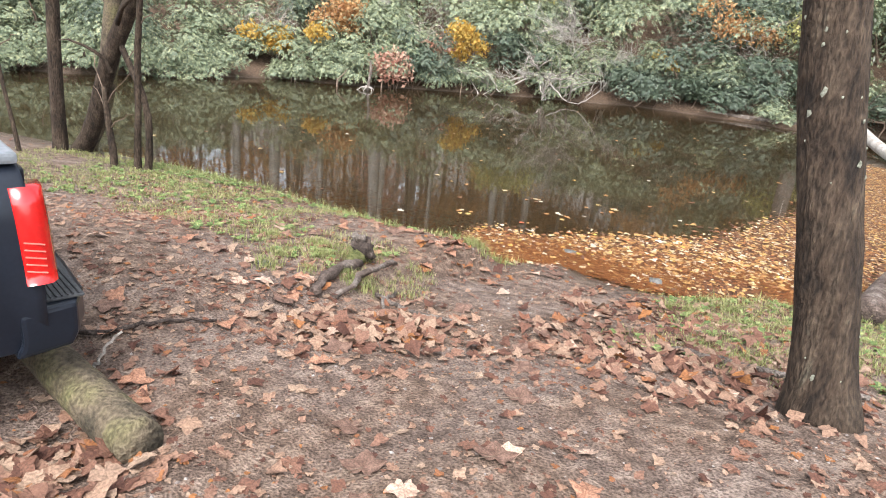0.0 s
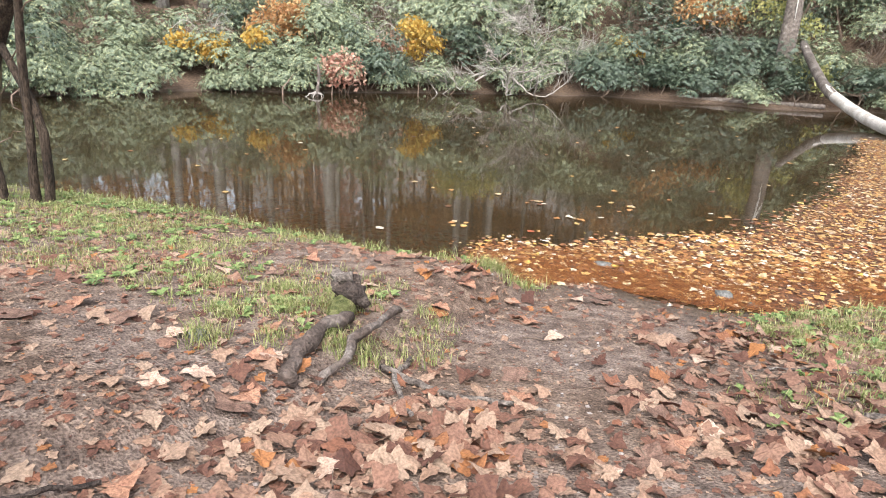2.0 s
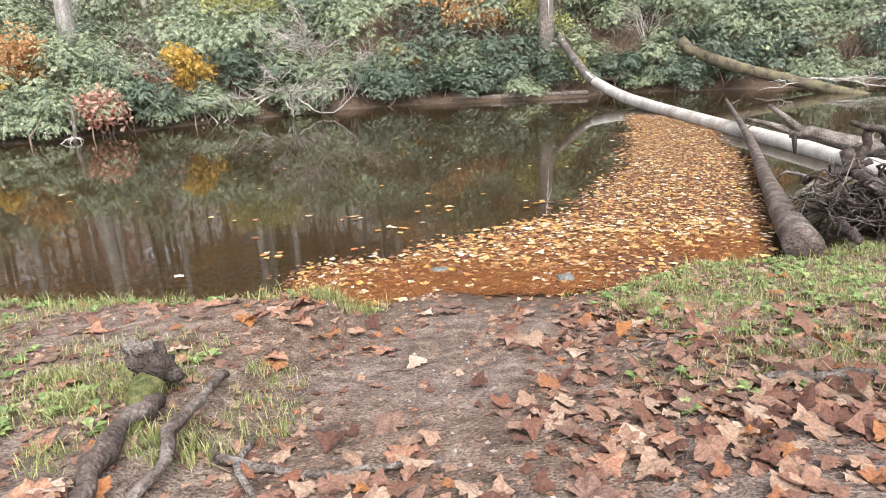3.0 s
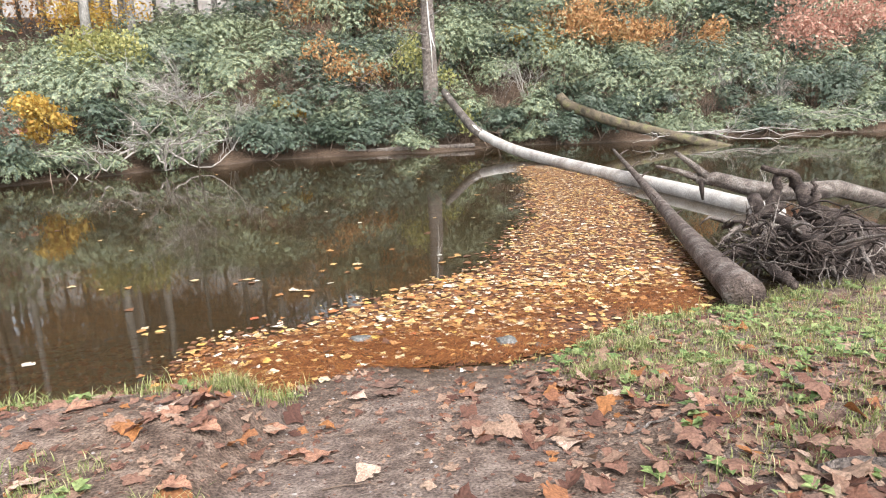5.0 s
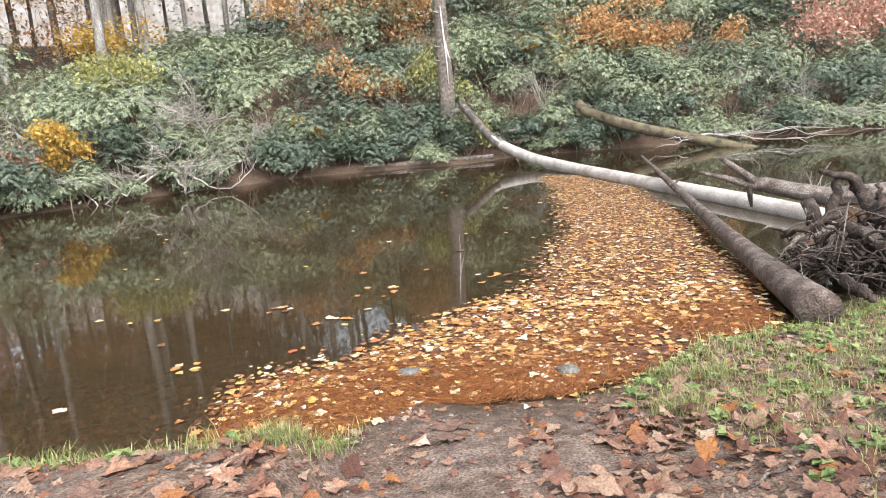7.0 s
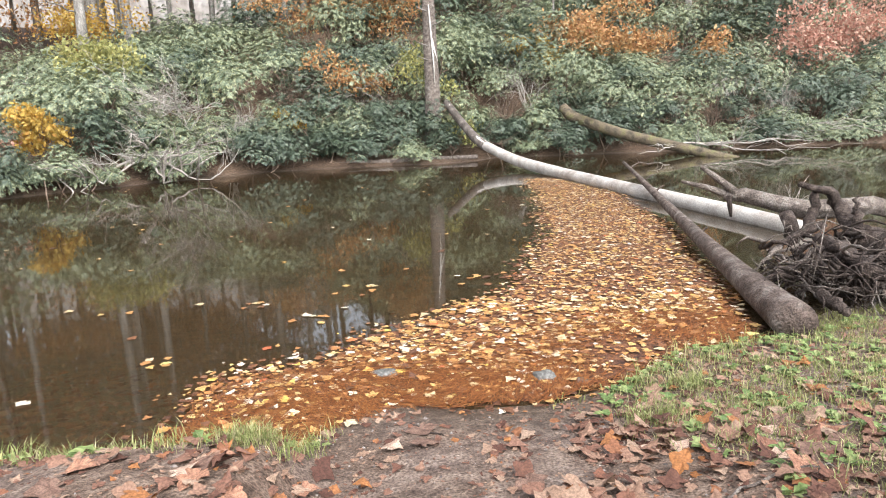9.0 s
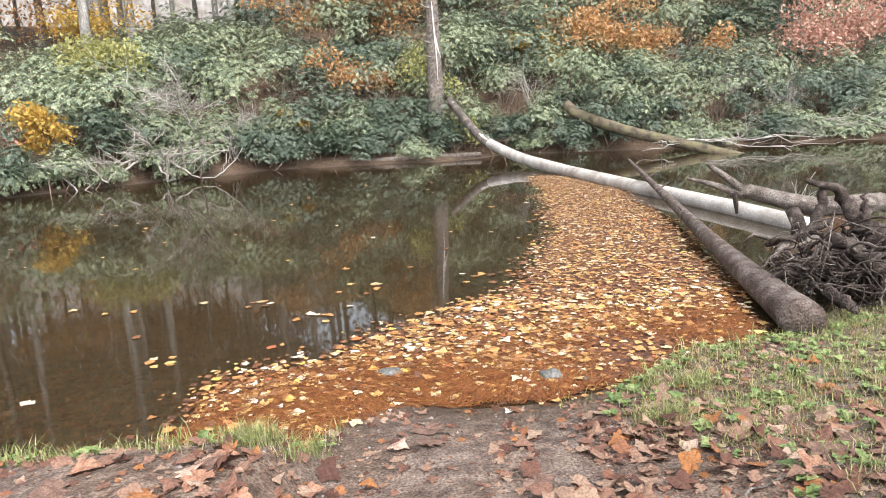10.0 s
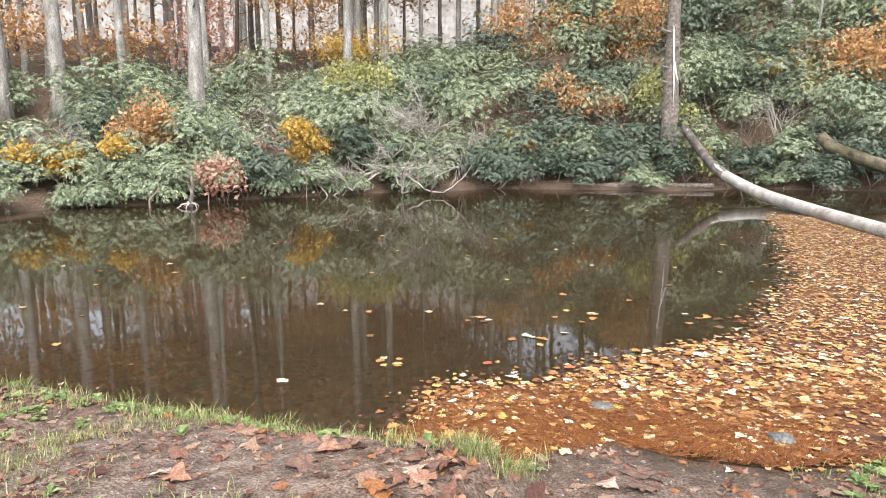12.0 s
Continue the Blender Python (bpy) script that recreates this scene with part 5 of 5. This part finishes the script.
# ---- pickup truck, parked with its tail towards the path ----
def pickup():
    t = new("pickup_truck")
    L, Wd = 5.2, 1.8           # x: forward from the tail; y: 0 is the side toward the path, going in
    side = Geo()
    # body side profile of the bed, slightly barrelled
    prof = [(0.0, .42), (-.03, .56), (-.055, .80), (-.05, 1.0), (-.02, 1.14), (.03, 1.20), (.09, 1.21)]
    xs = [.06, .10, .3, .6, 1.0, 1.55]
    v = [(x + .10 * max(0, (z - .9)) if i == 0 else x, y, z) for i, x in enumerate(xs) for y, z in prof]
    k = len(prof)
    f = [(i * k + j, (i + 1) * k + j, (i + 1) * k + j + 1, i * k + j + 1) for i in range(len(xs) - 1) for j in range(k - 1)]
    for name, flip in (("bed_side", False), ("bed_side", True)):
        g = Geo()
        vv = np.array(v)
        if flip:
            vv = vv * (1, -1, 1) + (0, Wd, 0)
        inner = vv + (0, (-.05 if flip else .05), -.004)
        n0 = len(vv)
        g.add(np.concatenate([vv, inner]), f + [tuple(n0 + i for i in q[::-1]) for q in f] + [(i * k + j, i * k + j + 1, n0 + i * k + j + 1, n0 + i * k + j) for i in (0, len(xs) - 1) for j in range(k - 1)]
              + [(i * k + k - 1, (i + 1) * k + k - 1, n0 + (i + 1) * k + k - 1, n0 + i * k + k - 1) for i in range(len(xs) - 1)])
        part(name, g, M_PAINT, t)
    gate = part("tailgate", block((.05, Wd - .16, .60), (.085, Wd / 2, .88), M_PAINT, "tailgate", .015), None, t)
    part("gate_handle", block((.02, .22, .07), (.055, Wd / 2, 1.08), M_PLASTIC, "gate_handle", .008), None, gate)
    part("bed_floor", block((1.55, Wd - .1, .05), (.85, Wd / 2, .60), M_PLASTIC, "bed_floor"), None, t)
    part("bed_cover", block((1.50, Wd - .02, .045), (.84, Wd / 2, 1.235), M_COVER, "bed_cover", .015), None, t, "grey bed cover")
    for flip in (False, True):
        yy = (lambda y: Wd - y) if flip else (lambda y: y)
        # lamp wraps the rear corner, a little proud of the flank
        rows_z = np.linspace(.73, 1.13, 7)
        flank = np.interp(rows_z, [z for _, z in prof], [y for y, _ in prof])
        lamp_geo = Geo()
        lv = [(x + (.05 * (z - .93)), yy(f_ + dy), z) for z, f_ in zip(rows_z, flank) for x, dy in ((.135, .004), (.13, -.012), (.085, -.016), (.04, -.010), (.015, .02), (.01, .10), (.05, .12))]
        lamp_geo.add(lv, [(i * 7 + j, i * 7 + j + 1, i * 7 + j + 8, i * 7 + j + 7) for i in range(6) for j in range(6)] + [tuple(range(7)), tuple(range(42, 49))])
        lamp = part("tail_light", lamp_geo, M_LENS, t, "red tail light")
        for j in range(5):
            zc = .79 + j * .030
            part("rib", block((.075, .006, .006), (.085, yy(-.068), zc), M_RIB, "rib", .002, Matrix.Rotation(radians(-14), 4, "Y")), None, lamp)
    bm = bmesh.new()
    out = [(-.13, .16), (-.15, .5), (-.15, 1.3), (-.13, 1.64), (-.06, 1.80), (.16, 1.84), (.16, -.04), (-.06, 0)]
    lo = [bm.verts.new((a + .03, b, .40)) for a, b in out]
    md = [bm.verts.new((a, b, .46)) for a, b in out]
    hi = [bm.verts.new((a, b, .60)) for a, b in out]
    for A, B in ((lo, md), (md, hi)):
        for i in range(len(out)):
            bm.faces.new((A[i], A[(i + 1) % 8], B[(i + 1) % 8], B[i]))
    bm.faces.new(hi)
    bm.faces.new(lo[::-1])
    bmesh.ops.recalc_face_normals(bm, faces=bm.faces)
    bumper = part("rear_bumper", solid(bm, M_PAINT, "rear_bumper", .02), None, t, "dark glossy step bumper")
    part("step_pad", block((.17, 1.72, .012), (-.02, Wd / 2, .608), M_TREAD, "step_pad", .004), None, bumper, "ribbed grey step pad")
    for j in range(7):
        part("tread_rib", block((.006, 1.70, .006), (-.085 + j * .022, Wd / 2, .617), M_PLASTIC, "tread_rib", .001), None, bumper)
    # cab and nose
    def slab(name, xz, y0, y1, mat, parent, bevel=.03, label=""):
        bm = bmesh.new()
        a = [bm.verts.new((x, y0, z)) for x, z in xz]
        b = [bm.verts.new((x, y1, z)) for x, z in xz]
        bm.faces.new(a)
        bm.faces.new(b[::-1])
        for i in range(len(xz)):
            bm.faces.new((a[i], b[i], b[(i + 1) % len(xz)], a[(i + 1) % len(xz)]))
        bmesh.ops.recalc_face_normals(bm, faces=bm.faces)
        return part(name, solid(bm, mat, name, bevel), None, parent, label)
    slab("cab", [(1.58, .45), (4.0, .45), (4.0, 1.1), (3.75, 1.14), (3.05, 1.72), (1.75, 1.74), (1.6, 1.25)], -.04, Wd + .04, M_PAINT, t)
    slab("hood", [(4.0, .5), (5.15, .5), (5.2, .8), (5.1, 1.0), (4.0, 1.1)], -.02, Wd + .02, M_PAINT, t)
    for yy0 in (-.046, Wd + .034):
        slab("side_window", [(1.85, 1.2), (3.55, 1.18), (3.0, 1.63), (1.85, 1.65)], yy0, yy0 + .012, M_GLASS, t, .004)
    slab("rear_window", [(1.60, 1.30), (1.63, 1.30), (1.74, 1.66), (1.71, 1.66)], .25, Wd - .25, M_GLASS, t, .004)
    part("chassis", block((4.8, 1.2, .2), (2.5, Wd / 2, .42), M_PLASTIC, "chassis"), None, t)
    for x in (.98, 4.2):
        for y in (.09, Wd - .09):
            w = new("wheel")
            w.parent = t
            w.location = (x, y, .36)
            ring = np.stack([.28 * np.cos(np.linspace(0, 6.2832, 33)), 0 * np.linspace(0, 1, 33), .28 * np.sin(np.linspace(0, 6.2832, 33))], -1)
            part("tyre", Geo().tube(ring, .095, 12), M_RUBBER, w)
            bm = bmesh.new()
            bmesh.ops.create_cone(bm, cap_ends=True, segments=28, radius1=.20, radius2=.20, depth=.12, matrix=Matrix.Rotation(radians(90), 4, "X"))
            part("rim", solid(bm, M_RIM, "rim", .012), None, w)
    return tagged(t, "dark blue-black pickup truck parked on the bank", "truck")


TRUCK = (-.20, -1.50, 258.0)
truck = pickup()
tx, ty, ta = TRUCK
truck.matrix_world = pose(tx, ty, gz(tx - .6, ty - .4) - .02, 0, 0, ta) @ Matrix.Translation((0, -1.8, 0))

stick([(-.95, -1.2, .02), (-.72, -1.06, .03), (-.66, -.9, .03), (-.62, -.72, .02), (-.5, -.5, .02)], .016, "thin brown stick lying on gravel", M_ROOT, 2)
stick([(-.50, -1.24, .0), (-.47, -1.2, .09), (-.42, -1.13, .17)], .012, "pale twig leaning beside the parking log", M_TWIG, 3)
stick([(-.47, 1.22, .02), (-.40, .95, .03), (-.155, .67, .02), (.136, .415, .01)], .017, "grey-brown root running along the soil", M_DRIFT, 4)
stick([(-.50, 1.0, .02), (-.27, .95, .02), (-.04, .93, .02), (.15, 1.0, .03), (.35, 1.1, .0)], .022, "pale root crossing the leaf litter", M_DRIFT, 5)
stick([(1.6, 1.8, .01), (2.1, 1.78, .03), (2.8, 1.75, .03)], .035, "brown dead branch half buried in leaves", M_DRIFT, 6)

stick([(-.15, 3.66, .012), (-.06, 3.56, .014), (.05, 3.47, .012)], .008, "thin dark stick lying on wet mud", M_ROOT, 7)
stick([(1.15, 2.5, .012), (1.5, 2.62, .02), (1.75, 2.6, .012)], .008, "thin grey stick among grass and leaves", M_DRIFT, 8)

# ---- large single leaves lying on the bank ----
def big_leaf(seed, size, mat):
    r = np.random.default_rng(seed)
    g = Geo()
    scatter_leaves(g, np.zeros(1), np.zeros(1), np.zeros(1), np.array([size]), r, curl=.25, tilt=.05)
    leaf = new("fallen_leaf")
    part("blade", g, mat, leaf, smooth=False)
    part("leaf_stem", Geo().tube(bend((0, 0, .006), (.2 * size, -.75 * size, .004), (.05 * size, 0, .01), 6), np.linspace(.0022, .0014, 6), 5), M_TWIG_BROWN, leaf)
    return tagged(leaf, "large dry tan lobed leaf lying on the soil", "leaf", "large fallen leaves")


LEAF_TONES = [shade("tan_leaf", [(.35, (.34, .225, .165)), (.65, (.46, .33, .255))], scale=30, fine=120, rough=.8), shade("russet_brown_leaf", [(.35, (.20, .095, .06)), (.65, (.34, .18, .115))], scale=30, fine=120, rough=.8), shade("dark_brown_leaf", [(.35, (.10, .055, .04)), (.65, (.19, .115, .085))], scale=30, fine=120, rough=.8)]
leaf_models = [big_leaf(900 + i, .15 + .02 * (i % 3), LEAF_TONES[i % 3]) for i in range(6)]
r3 = np.random.default_rng(77)
for i in range(110):
    lx, ly = -2.2 + 4.6 * r3.random(), -1.6 + 5.2 * r3.random()
    if -float(reach(np.array(lx), np.array(ly), NEAR)) < .1:
        continue
    m = pose(lx, ly, gz(lx, ly) + .008, 6 * r3.normal(), 6 * r3.normal(), 360 * r3.random())
    if i < 6:
        leaf_models[i].matrix_world = m
    else:
        copy_thing(leaf_models[i % 6], m)
